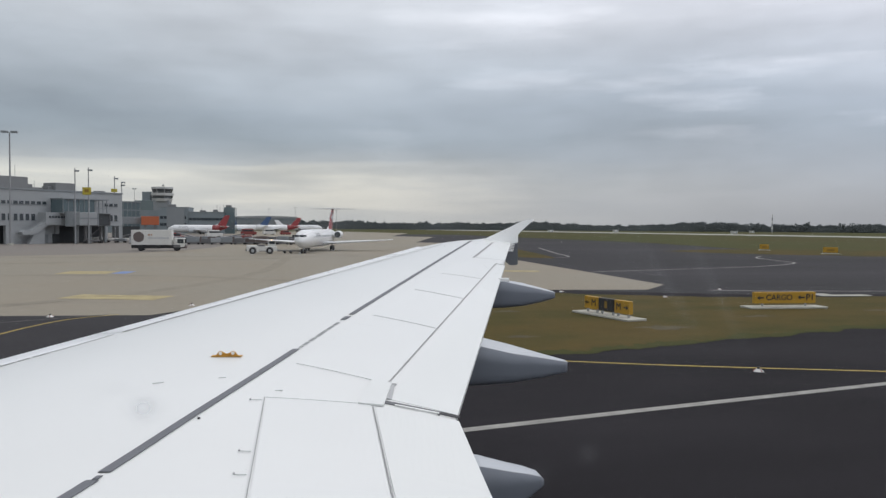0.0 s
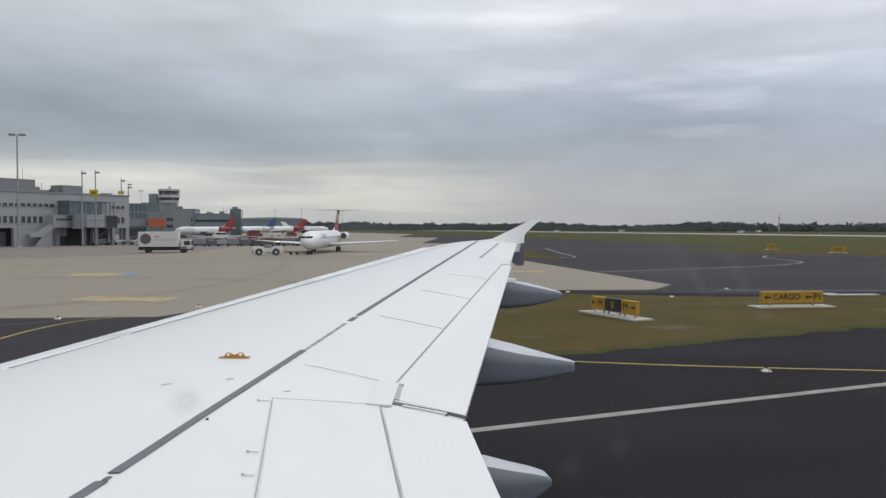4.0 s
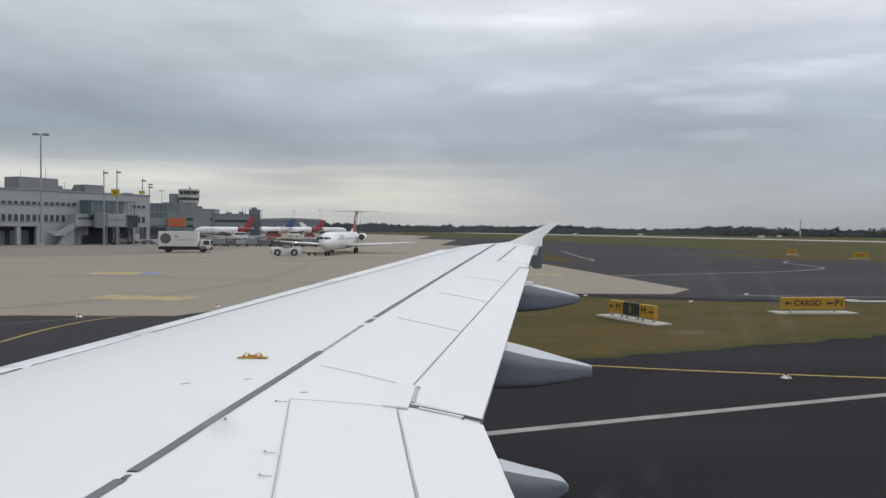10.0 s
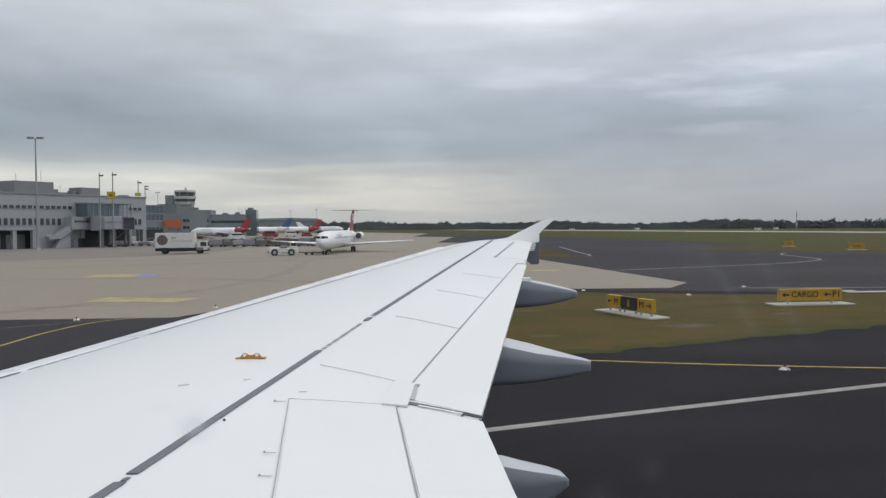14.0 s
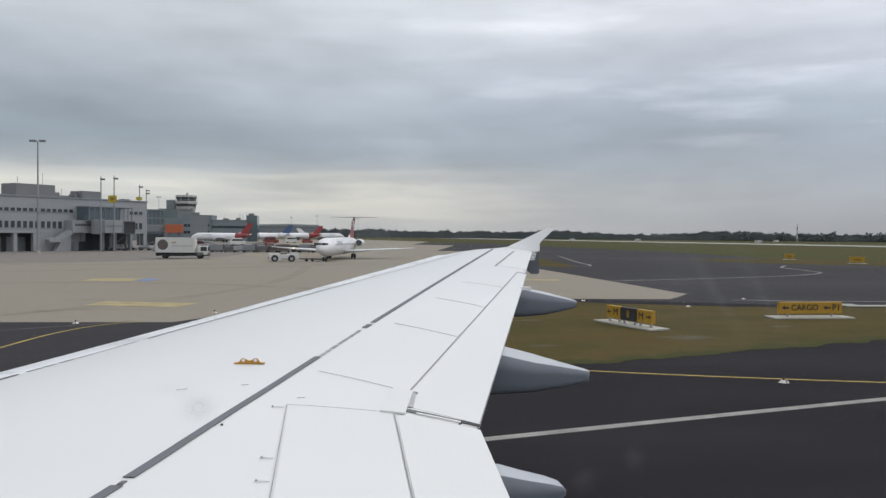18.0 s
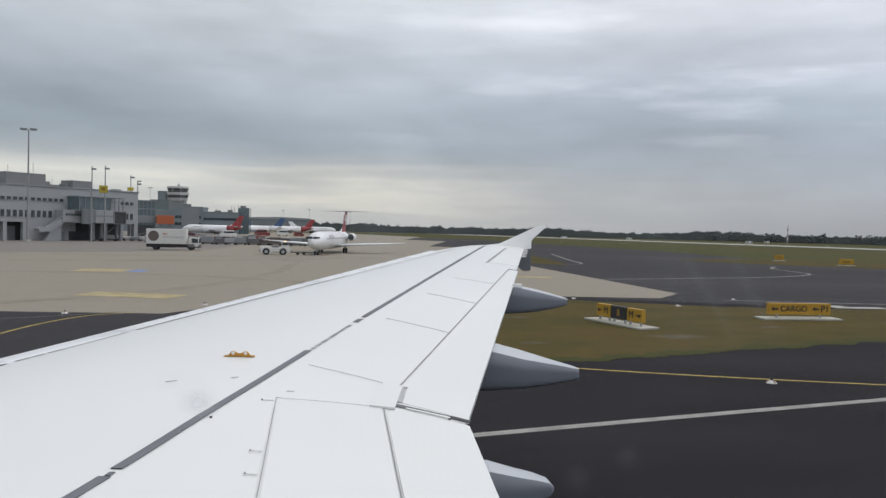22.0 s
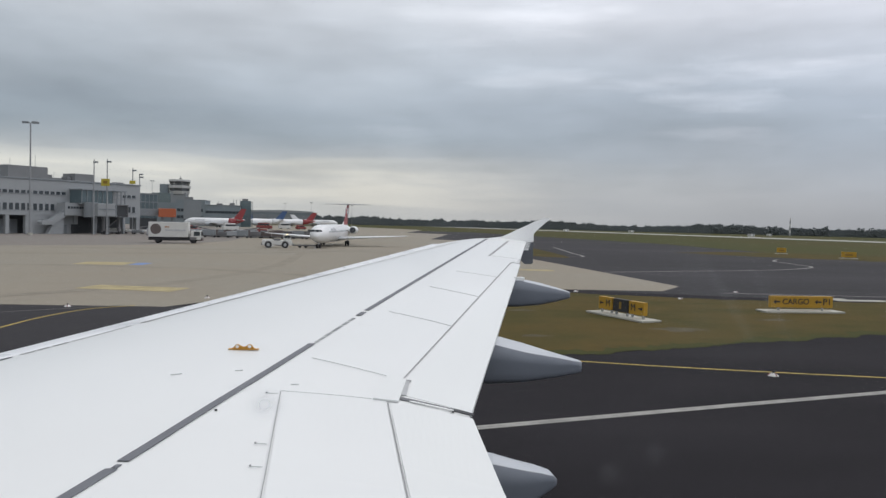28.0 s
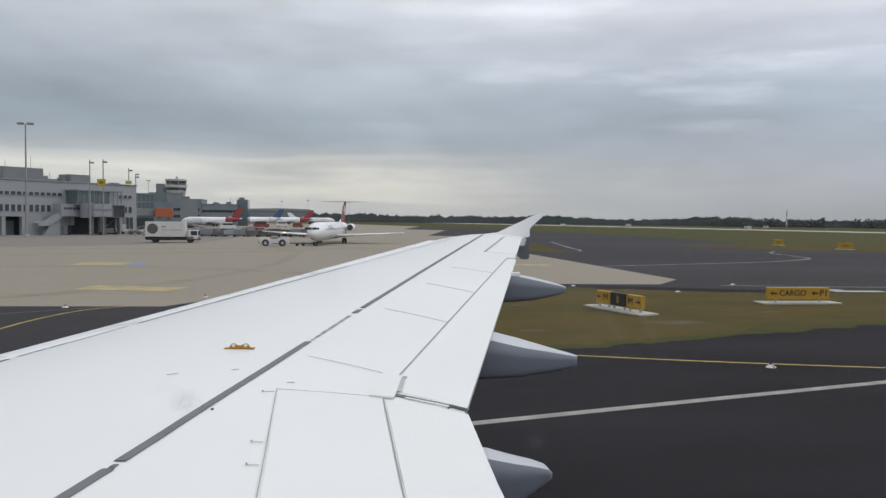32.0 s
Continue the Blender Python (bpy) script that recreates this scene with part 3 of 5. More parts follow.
def z_top(x, y):
    c = x_trail(y) - x_lead(y)
    s = min(max((x - x_lead(y)) / c, 0), 1)
    straight = EYE - 1.18 + 0.0805 * (y - 6.4)
    return z_lead(y) + (straight - z_lead(y)) * s + (z_trail(y) - straight) * s ** 5 + 0.13 * c * s * (1 - s)


airliner = thing("airliner", "white airliner wing with grey walkway lines and flap fairings", "airliner")

# skin: upper side to the flaps' leading edge, lower side, round nose
STATIONS = [1.5, 2.5, 3.5, 4.5, 5.4, 5.9, 6.4, 6.9, 7.5, 8.5, 9.5, 10.5, 11.5, 12.5, 13.5, 14.5, 15.3, 15.9, 16.2, 16.5, 16.75, 16.92]
rings = []
for y in STATIONS:
    c = x_trail(y) - x_lead(y)
    ring = []
    for s in (0.995, 0.95, 0.9, 0.8, 0.7, 0.6, 0.5, 0.4, 0.3, 0.2, 0.12, 0.06, 0.025, 0.0):
        x = x_lead(y) + c * s
        ring.append((x, y, z_top(x, y) - 0.006))
    for dx, dz in ((-0.012, -0.012), (-0.014, -0.03), (-0.004, -0.05), (0.03, -0.072), (0.12, -0.1), (0.3, -0.125), (0.5, -0.12), (0.75, -0.065), (0.995, -0.02)):
        ring.append((x_lead(y) + c * dx, y, z_top(x_lead(y) + c * max(dx, 0), y) + c * dz))
    rings.append(ring)
wing = part("wing", loft(rings), WING_WHITE, airliner, "smooth white upper wing skin", smooth=True)


def on_wing(corners, lift, thick=0.012, cut=6):
    """A plate laid over the wing between four corners (x, y)."""
    a, b, c, d_ = [np.array(p, float) for p in corners]
    bm = bmesh.new()
    grids = []
    for low in (0, 1):
        g = []
        for i in range(cut + 1):
            u = i / cut
            row = []
            for j in range(cut + 1):
                v = j / cut
                p = (a * (1 - u) + b * u) * (1 - v) + (d_ * (1 - u) + c * u) * v
                row.append(bm.verts.new((p[0], p[1], z_top(*p) + lift - low * thick)))
            g.append(row)
        grids.append(g)
        for i in range(cut):
            for j in range(cut):
                bm.faces.new((g[i][j], g[i + 1][j], g[i + 1][j + 1], g[i][j + 1]))
    t, l = grids
    for i in range(cut):
        bm.faces.new((t[i][0], t[i + 1][0], l[i + 1][0], l[i][0]))
        bm.faces.new((t[i][cut], t[i + 1][cut], l[i + 1][cut], l[i][cut]))
        bm.faces.new((t[0][i], t[0][i + 1], l[0][i + 1], l[0][i]))
        bm.faces.new((t[cut][i], t[cut][i + 1], l[cut][i + 1], l[cut][i]))
    return bm


def strip_on_wing(a, b, width, lift=0.0, thick=0.004, width2=None):
    a, b = np.array(a, float), np.array(b, float)
    d_ = (b - a) / np.linalg.norm(b - a)
    n = np.array((-d_[1], d_[0])) / 2
    w2 = width if width2 is None else width2
    return on_wing((a - n * width, b - n * w2, b + n * w2, a + n * width), lift, thick, cut=12)


def painted_line(a, b, w, w2=None):
    """A painted line whose ends are cut along the chord."""
    w2 = w if w2 is None else w2
    return on_wing(((a[0] - w / 2, a[1]), (b[0] - w2 / 2, b[1]), (b[0] + w2 / 2, b[1]), (a[0] + w / 2, a[1])), 0.0, 0.004, 16)


def painted_poly(points, w, w2):
    """A painted line that follows points, its ends cut along the chord."""
    pts = bend(points, 8)
    bm = bmesh.new()
    rows_ = []
    for k, (x, y) in enumerate(pts):
        h = (w + (w2 - w) * k / (len(pts) - 1)) / 2
        rows_.append([bm.verts.new((x + dx, y, z_top(x + dx, y) + dz)) for dx, dz in ((-h, 0.0), (0, 0.0), (h, 0.0), (h, -0.004), (-h, -0.004))])
    for a_, b_ in zip(rows_, rows_[1:]):
        for k in range(5):
            bm.faces.new((a_[k], a_[(k + 1) % 5], b_[(k + 1) % 5], b_[k]))
    return bm


def along(a, b, u):
    return (a[0] + (b[0] - a[0]) * u, a[1] + (b[1] - a[1]) * u)


HINGE_A, HINGE_B = (-0.403, 6.944), (1.972, 13.52)
# outboard spoilers, each a panel of its own between walkway line and hinge line
LINE_A, LINE_B = (-1.02, 7.36), (1.33, 13.3)
FORE = [0.0, 0.299, 0.56, 0.792, 1.0]
AFT = [0.0, 0.268, 0.51, 0.747, 1.0]
e = 0.002
for k in range(4):
    part("spoiler", on_wing((along(LINE_A, LINE_B, FORE[k] + e), along(LINE_A, LINE_B, FORE[k + 1] - e), along(HINGE_A, HINGE_B, AFT[k + 1] - e), along(HINGE_A, HINGE_B, AFT[k] + e)), -0.0045, 0.006), SPOILER_WHITE, wing)
for k, mat_, w in ((0, SCUFF, 0.0036), (1, JOINT_MID, 0.0042), (2, JOINT_MID, 0.005), (3, SCUFF, 0.006)):
    part("panel_joint", strip_on_wing(along(LINE_A, LINE_B, FORE[k]), along(HINGE_A, HINGE_B, AFT[k]), w, 0.0), mat_, wing)
part("hinge_seal", strip_on_wing(HINGE_A, HINGE_B, 0.009, 0.0, width2=0.014), SEAL_GREY, wing, "grey seal along the spoilers' rear edge")
part("hinge_seal", strip_on_wing((1.97, 13.5), (2.12, 13.49), 0.03, 0.0), SEAL_GREY, wing)
part("aileron_seal", strip_on_wing((1.72, 14.0), (2.62, 16.45), 0.035, 0.0), SEAL_GREY, wing)
# outboard flap and aileron
part("outboard_flap", on_wing(((-0.42, 6.62), (1.99, 13.46), (2.10, 13.44), (-0.015, 6.42)), -0.003, 0.03, 12), FLAP_WHITE, wing)
part("aileron", on_wing(((1.76, 14.02), (2.66, 16.44), (2.96, 16.42), (2.24, 14.02)), -0.003, 0.02, 10), FLAP_WHITE, wing)
# inboard flap, inboard spoiler, and strips painting the shade of the gap between the flaps
part("inboard_flap", on_wing(((-0.53, 3.0), (-0.53, 6.46), (-0.025, 6.33), (-0.025, 3.0)), -0.003, 0.03, 12), FLAP_WHITE, wing)
part("inboard_spoiler", on_wing(((-1.19, 3.0), (-1.19, 6.55), (-0.55, 6.5), (-0.55, 3.0)), -0.003, 0.012, 12), SPOILER_WHITE, wing)
part("flap_seal", strip_on_wing((-0.542, 6.455), (-0.545, 3.0), 0.0075, 0.0), SEAL_GREY, wing, "grey seal ahead of the inboard flap")
part("flap_gap", strip_on_wing((-0.46, 6.56), (-0.13, 6.435), 0.05, 0.0, width2=0.03), GAP_GREY, wing, "grey strip for the shade in the flap gap")
part("flap_gap", strip_on_wing((-0.13, 6.432), (-0.01, 6.385), 0.045, 0.0, width2=0.035), SEAL_DARK, wing, "dark strip for the shade in the flap gap")
part("flap_lip", strip_on_wing((-0.4, 6.502), (-0.135, 6.404), 0.014, 0.006), BRIGHT_WHITE, wing, "bright white lip beside the flap gap")
part("flap_lip_latch", strip_on_wing((-0.14, 6.408), (-0.128, 6.404), 0.05, 0.002), SEAL_DARK, wing)
part("panel_joint", strip_on_wing((-1.201, 6.575), (-1.205, 3.0), 0.0034, 0.0), SEAL_GREY, wing)
part("panel_joint", strip_on_wing((-1.2, 6.573), (-0.64, 6.51), 0.003, 0.0), SCUFF_FAINT, wing)
part("cover_plate", on_wing(((-0.632, 6.495), (-0.497, 7.017), (-0.374, 6.94), (-0.473, 6.478)), 0.009, 0.012, 4), FLAP_WHITE, wing, "small white cover plate over the flap joint")
# grey strip that paints the shadow along the cover plate's edge
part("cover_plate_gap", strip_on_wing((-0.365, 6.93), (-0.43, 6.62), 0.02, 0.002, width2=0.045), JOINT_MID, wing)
part("cover_plate_bolt", strip_on_wing((-0.372, 6.935), (-0.345, 6.925), 0.03, 0.003), SEAL_GREY, wing)
# walkway line in three lengths, with the writing between as bars
for pts, w, w2 in (([(-2.208, 4.4), (-1.908, 5.27), (-1.894, 5.305)], 0.056, 0.053), ([(-1.874, 5.355), (-1.868, 5.375), (-1.861, 5.395)], 0.024, 0.024), ([(-1.855, 5.437), (-1.764, 5.70), (-1.567, 6.279), (-1.289, 7.05), (-1.03, 7.78)], 0.053, 0.05), ([(-0.622, 8.9), (-0.592, 8.98), (-0.565, 9.055)], 0.05, 0.05), ([(-0.533, 9.15), (0.797, 12.77), (2.237, 16.65)], 0.049, 0.044)):
    part("walkway_line", painted_poly(pts, w, w2), STRIPE_GREY, wing, "dark grey painted walkway line")
a, b = (-1.0, 7.83), (-0.635, 8.87)
u = 0.0
r = random.Random(2)
for letters in (2, 3, 4, 7, 4, 4):
    for k in range(letters):
        w = r.choice((0.007, 0.009, 0.011))
        if u < 0.99:
            part("writing_bar", painted_line(along(a, b, u), along(a, b, min(u + w, 1)), 0.034), WRITING, wing)
        u += w + 0.0235
    u += 0.028
# slats: thin line behind the leading edge, joint and painted shadow in one, dashed inboard
def seal_x(y):
    return x_lead(y) + 0.03 + 0.028 * (y - 7.0) + 0.05 * min(1.0, max(0.0, (9.3 - y) / 0.8))


def seal(y0, y1, w, w2):
    return painted_poly([(seal_x(y), y) for y in np.linspace(y0, y1, 4)], w, w2)


part("slat_seal", seal(9.0, 9.86, 0.05, 0.045), SEAL_GREY, wing, "dark joint and shadow line behind the slats")
part("slat_seal", seal(9.9, 12.4, 0.045, 0.034), SEAL_GREY, wing, "dark joint and shadow line behind the slats")
part("slat_seal", seal(12.4, 16.0, 0.03, 0.025), FAINT_LINE, wing)
part("slat_seal", seal(6.2, 7.81, 0.06, 0.05), GAP_GREY, wing, "dark joint and shadow line behind the slats")
for y0, y1 in ((7.9, 8.0), (8.03, 8.11), (8.15, 8.27)):
    part("slat_seal", seal(y0, y1, 0.022, 0.02), SEAL_GREY, wing)
part("slat_seal", seal(8.3, 8.88, 0.02, 0.016), JOINT_MID, wing)


def slat_grow(y):
    return 1 + 0.3 * max(0.0, min(1.5, (10.5 - y) / 3.5))


def slat_rear(y):
    return max(-0.05, min(0.1, seal_x(y) - x_lead(y) - 0.012))


for y0, y1 in ((1.6, 6.0), (6.03, 8.95), (8.98, 11.9), (11.93, 14.6), (14.63, 15.8)):
    slat_rings = []
    for y in np.linspace(y0, y1, 8):
        slat_rings.append([(x_lead(y) + (dx if dx > -0.06 else dx * slat_grow(y)), y, z_top(x_lead(y) + max(dx, 0), y) + dz) for dx, dz in ((slat_rear(y), 0.0), (min(0.02, slat_rear(y) - 0.012), 0.002), (-0.08, 0.004), (-0.14, -0.012), (-0.175, -0.05), (-0.18, -0.1), (-0.14, -0.15), (0.05, -0.16), (0.1, -0.06))])
    part("slat", loft(slat_rings), SLAT_METAL, wing, "pale leading edge slat", smooth=True)
# hinge marks and small screws
for x, y, l, mat_ in ((-1.25, 6.52, 0.07, SEAL_GREY), (-1.25, 5.71, 0.06, FAINT_LINE), (-1.25, 5.43, 0.06, FAINT_LINE)):
    part("latch_mark", on_wing(((x - l / 2, y - 0.003), (x - l / 2, y + 0.003), (x + l / 2, y + 0.003), (x + l / 2, y - 0.003)), 0.0, 0.004, 2), SCUFF, wing)
    part("latch_pin", on_wing(((x - l / 2 - 0.004, y - 0.006), (x - l / 2 - 0.004, y + 0.008), (x - l / 2 + 0.006, y + 0.008), (x - l / 2 + 0.006, y - 0.006)), 0.002, 0.004, 2), STRIPE_GREY if mat_ is SEAL_GREY else SEAL_GREY, wing)
for x, y in ((-1.54, 6.19),):
    part("drain_hole", rod((x, y, z_top(x, y) - 0.01), (x, y, z_top(x, y)), 0.008, n=12), SEAL_DARK, wing)
# orange life-line bracket with two eyes
bx, by = -1.53, 7.583
bz = z_top(bx, by)
prof = [(-0.085, 0.0), (0.085, 0.0), (0.085, 0.006), (0.074, 0.012), (0.066, 0.026), (0.054, 0.037), (0.038, 0.037), (0.022, 0.027), (0.0, 0.018), (-0.022, 0.027), (-0.038, 0.037), (-0.054, 0.037), (-0.066, 0.026), (-0.074, 0.012), (-0.085, 0.006)]
tilt = math.degrees(math.atan((z_top(bx + 0.1, by) - z_top(bx - 0.1, by)) / 0.2))
mb = pose(bx, by, bz - 0.004, 0, -tilt, -6)
bracket = part("life_line_bracket", prism(prof, 0.014, mb), BRACKET_ORANGE, wing, "orange bracket with two eyes")
part("bracket_foot", prism([(-0.112, 0), (0.112, 0), (0.11, 0.0045), (-0.11, 0.0045)], 0.05, mb), BRACKET_ORANGE, wing)
for sx in (-0.045, 0.045):
    part("bracket_eye", rod(mb @ Vector((sx, -0.009, 0.022)), mb @ Vector((sx, 0.009, 0.022)), 0.013, n=16), BRIGHT_WHITE, wing, "pale see-through eye of the bracket")


# flap track fairings: boat-shaped pods under the trailing edge, flat-sided, with a sloping top either side of a ridge,
# its sky light painted in as a paler grey
def fairing(y, secs):
    """secs: x, height of the side's upper crease, of the ridge and of the keel, and width."""
    sides, tops = [], []
    for x, crease, ridge, keel, w in secs:
        h = crease - keel
        half = [(-0.5, crease), (-0.5, keel + 0.62 * h), (-0.495, keel + 0.3 * h), (-0.475, keel + 0.15 * h), (-0.42, keel + 0.05 * h), (-0.3, keel + 0.008 * h), (-0.12, keel)]
        sides.append([(x, y + w * k, z) for k, z in half + [(-k, z) for k, z in half[::-1]]])
        up_ = [(-0.5, crease + 0.001), (-0.46, crease + 0.004 + 0.05 * (ridge - crease)), (-0.06, ridge - 0.002), (0.06, ridge - 0.002), (0.46, crease + 0.004 + 0.05 * (ridge - crease)), (0.5, crease + 0.001)]
        tops.append([(x, y + w * k, z) for k, z in up_])
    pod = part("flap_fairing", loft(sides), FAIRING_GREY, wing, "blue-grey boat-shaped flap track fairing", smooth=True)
    for f in pod.data.polygons:
        f.use_smooth = len(f.vertices) == 4 and abs(f.normal.z) < 0.98
    part("fairing_cap", loft(tops), FAIRING_TOP, pod, "sloping fairing top, painted paler as if lit by the sky")
    return pod


fairing(8.66, [(-1.2, 3.84, 3.86, 3.72, 0.1), (-0.4, 3.87, 3.9, 3.58, 0.28), (0.3, 3.925, 3.95, 3.54, 0.32), (0.6, 3.909, 3.98, 3.54, 0.32), (0.9, 3.836, 3.902, 3.552, 0.3), (1.2, 3.782, 3.812, 3.588, 0.25), (1.42, 3.737, 3.748, 3.624, 0.17), (1.455, 3.728, 3.737, 3.634, 0.14)])
fairing(12.1, [(0.3, 4.08, 4.1, 4.05, 0.1), (0.9, 4.17, 4.2, 3.94, 0.24), (1.45, 4.215, 4.24, 3.865, 0.28), (1.7, 4.238, 4.264, 3.868, 0.28), (2.0, 4.175, 4.21, 3.892, 0.26), (2.25, 4.12, 4.146, 3.938, 0.2), (2.44, 4.077, 4.092, 3.985, 0.13), (2.465, 4.068, 4.08, 3.995, 0.1)])
fairing(6.1, [(-1.6, 3.4, 3.42, 3.28, 0.08), (-0.8, 3.55, 3.58, 3.2, 0.18), (-0.15, 3.65, 3.68, 3.2, 0.22), (0.04, 3.624, 3.66, 3.23, 0.22), (0.2, 3.586, 3.606, 3.32, 0.2), (0.33, 3.556, 3.565, 3.4, 0.16), (0.41, 3.53, 3.533, 3.45, 0.12), (0.435, 3.505, 3.51, 3.47, 0.09)])
for y, w_, lift_ in ((12.02, 0.14, -0.04),):
    part("fairing_link", box(x_trail(y) + w_ * 0.4, y, z_trail(y) + lift_, w_, 0.08, 0.05, 0.008), BRIGHT_WHITE, wing, "small white link between flap and fairing")
# wing tip fence, above and below the tip; upper half canted and whitened to look lit
m0 = Matrix.Translation((0, 17.0, EYE))
fence = part("wingtip_fence", prism([(2.1, -0.33), (2.6, -0.265), (3.1, -0.03), (3.3, 0.07), (3.48, 0.135), (3.6, 0.148), (3.64, 0.14), (3.5, 0.02), (3.36, -0.1), (3.275, -0.19), (3.262, -0.35), (3.12, -0.38), (2.5, -0.4)], 0.04, m0 @ Matrix.Rotation(radians(-16), 4, "X")), BRIGHT_WHITE, wing, "white upswept wing tip fence")
part("lower_fence", prism([(2.55, -0.4), (3.16, -0.38), (3.28, -0.35), (3.285, -0.775), (3.25, -0.8), (3.12, -0.8), (2.9, -0.6)], 0.045, m0), FENCE_DARK, wing, "dark grey lower half of the wing tip fence")
for k in range(5):
    y = 15.55 + k * 0.27
    part("static_wick", rod((x_trail(y) - 0.04, y, z_trail(y) - 0.01), (x_trail(y) + 0.085, y, z_trail(y) - 0.02), 0.015, 0.01, 8), BRIGHT_WHITE, wing, "thin static discharge wick")

# faint scuffs in the paint
for x, y, l, t_ in ((-1.89, 6.91, 0.07, 20), (-1.12, 6.72, 0.05, 5), (-1.5, 7.0, 0.05, 15)):
    c_, s_ = math.cos(radians(t_)) * l / 2, math.sin(radians(t_)) * l / 2
    part("paint_scuff", strip_on_wing((x - c_, y - s_), (x + c_, y + s_), 0.011), SCUFF_FAINT, wing)

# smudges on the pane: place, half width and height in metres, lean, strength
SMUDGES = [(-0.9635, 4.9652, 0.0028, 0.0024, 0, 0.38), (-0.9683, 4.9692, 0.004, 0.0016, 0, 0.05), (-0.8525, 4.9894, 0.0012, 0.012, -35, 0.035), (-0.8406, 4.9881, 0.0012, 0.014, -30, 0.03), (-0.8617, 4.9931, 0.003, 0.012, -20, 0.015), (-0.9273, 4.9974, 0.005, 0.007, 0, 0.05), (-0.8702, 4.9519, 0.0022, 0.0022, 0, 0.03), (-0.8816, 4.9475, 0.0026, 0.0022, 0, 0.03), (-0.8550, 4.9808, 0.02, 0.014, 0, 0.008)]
# fuselage side with the window that the camera looks out of
FX = [-19, -18.6, -17.6, -15.5, -13, -8, -4, -1.1, -0.68, 2, 6, 10, 13, 15.5, 17, 18]
FR = [0.1, 0.75, 1.35, 1.85, 1.97, 1.975, 1.975, 1.975, 1.975, 1.975, 1.975, 1.7, 1.2, 0.75, 0.45, 0.2]
angles = sorted([radians(a) for a in (5.6, 18.0)] + [radians(a) for a in np.arange(30, 360, 15)])
bm = bmesh.new()
grid = [[bm.verts.new((x, r_ * math.cos(a), 4.6 + r_ * math.sin(a) + (1.975 - r_) * 0.35 * (x > 5))) for a in angles] for x, r_ in zip(FX, FR)]
for i in range(len(FX) - 1):
    for j in range(len(angles)):
        if abs(FX[i] + 1.1) < 0.01 and j == 0:
            continue
        k = (j + 1) % len(angles)
        bm.faces.new((grid[i][j], grid[i][k], grid[i + 1][k], grid[i + 1][j]))
fus = part("fuselage", bm, FUSELAGE_WHITE, airliner, "plain white fuselage tube", smooth=True)
sol = fus.modifiers.new("wall", "SOLIDIFY")
sol.thickness, sol.offset = 0.05, -1
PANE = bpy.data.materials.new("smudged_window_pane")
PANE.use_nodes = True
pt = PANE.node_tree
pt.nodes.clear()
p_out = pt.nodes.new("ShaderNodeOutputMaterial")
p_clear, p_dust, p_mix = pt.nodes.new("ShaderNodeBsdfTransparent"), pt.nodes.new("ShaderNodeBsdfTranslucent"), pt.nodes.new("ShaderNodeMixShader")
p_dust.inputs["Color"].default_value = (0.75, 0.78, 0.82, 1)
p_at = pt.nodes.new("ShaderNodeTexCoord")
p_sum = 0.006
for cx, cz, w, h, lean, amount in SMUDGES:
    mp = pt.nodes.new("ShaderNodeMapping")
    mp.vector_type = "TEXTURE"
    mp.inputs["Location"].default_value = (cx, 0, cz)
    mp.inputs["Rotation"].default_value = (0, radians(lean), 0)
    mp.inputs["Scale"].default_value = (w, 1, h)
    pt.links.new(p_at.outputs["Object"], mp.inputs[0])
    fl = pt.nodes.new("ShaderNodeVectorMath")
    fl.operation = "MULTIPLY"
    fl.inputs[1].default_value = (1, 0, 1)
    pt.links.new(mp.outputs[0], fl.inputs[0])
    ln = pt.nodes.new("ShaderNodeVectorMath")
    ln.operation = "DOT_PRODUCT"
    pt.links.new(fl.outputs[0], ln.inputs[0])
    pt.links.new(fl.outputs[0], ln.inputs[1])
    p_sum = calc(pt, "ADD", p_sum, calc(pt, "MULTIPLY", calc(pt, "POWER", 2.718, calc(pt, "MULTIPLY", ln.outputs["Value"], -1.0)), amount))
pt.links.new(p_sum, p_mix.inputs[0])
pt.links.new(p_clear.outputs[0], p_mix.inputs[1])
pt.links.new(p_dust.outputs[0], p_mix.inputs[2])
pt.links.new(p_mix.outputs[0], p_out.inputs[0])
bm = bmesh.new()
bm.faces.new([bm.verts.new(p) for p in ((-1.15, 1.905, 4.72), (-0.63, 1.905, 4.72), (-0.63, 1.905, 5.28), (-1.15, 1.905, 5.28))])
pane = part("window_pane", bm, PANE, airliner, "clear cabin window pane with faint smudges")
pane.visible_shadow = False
for gx, gy in ((-1.0, 3.8), (-1.0, -3.8), (-13.6, 0.0)):
    top = 3.5 if gy else 2.9
    part("gear_leg", rod((gx, gy, 0.55), (gx, gy * 0.96 + 0.001, top), 0.11), STEEL, airliner)
    for s in (-0.42, 0.42):
        k = 1 if gy else 0.62
        part("gear_wheel", wheel(0.58 * k, 0.42 * k, pose(gx, gy + s * k, 0.58 * k + 0.025)), RUBBER, airliner, smooth=True)
    part("gear_axle", rod((gx, gy - 0.45, 0.5), (gx, gy + 0.45, 0.5), 0.07), STEEL, airliner)
part("far_gear_beam", rod((-1.0, -3.8, 3.4), (-1.0, -1.2, 3.3), 0.14), STEEL, airliner)


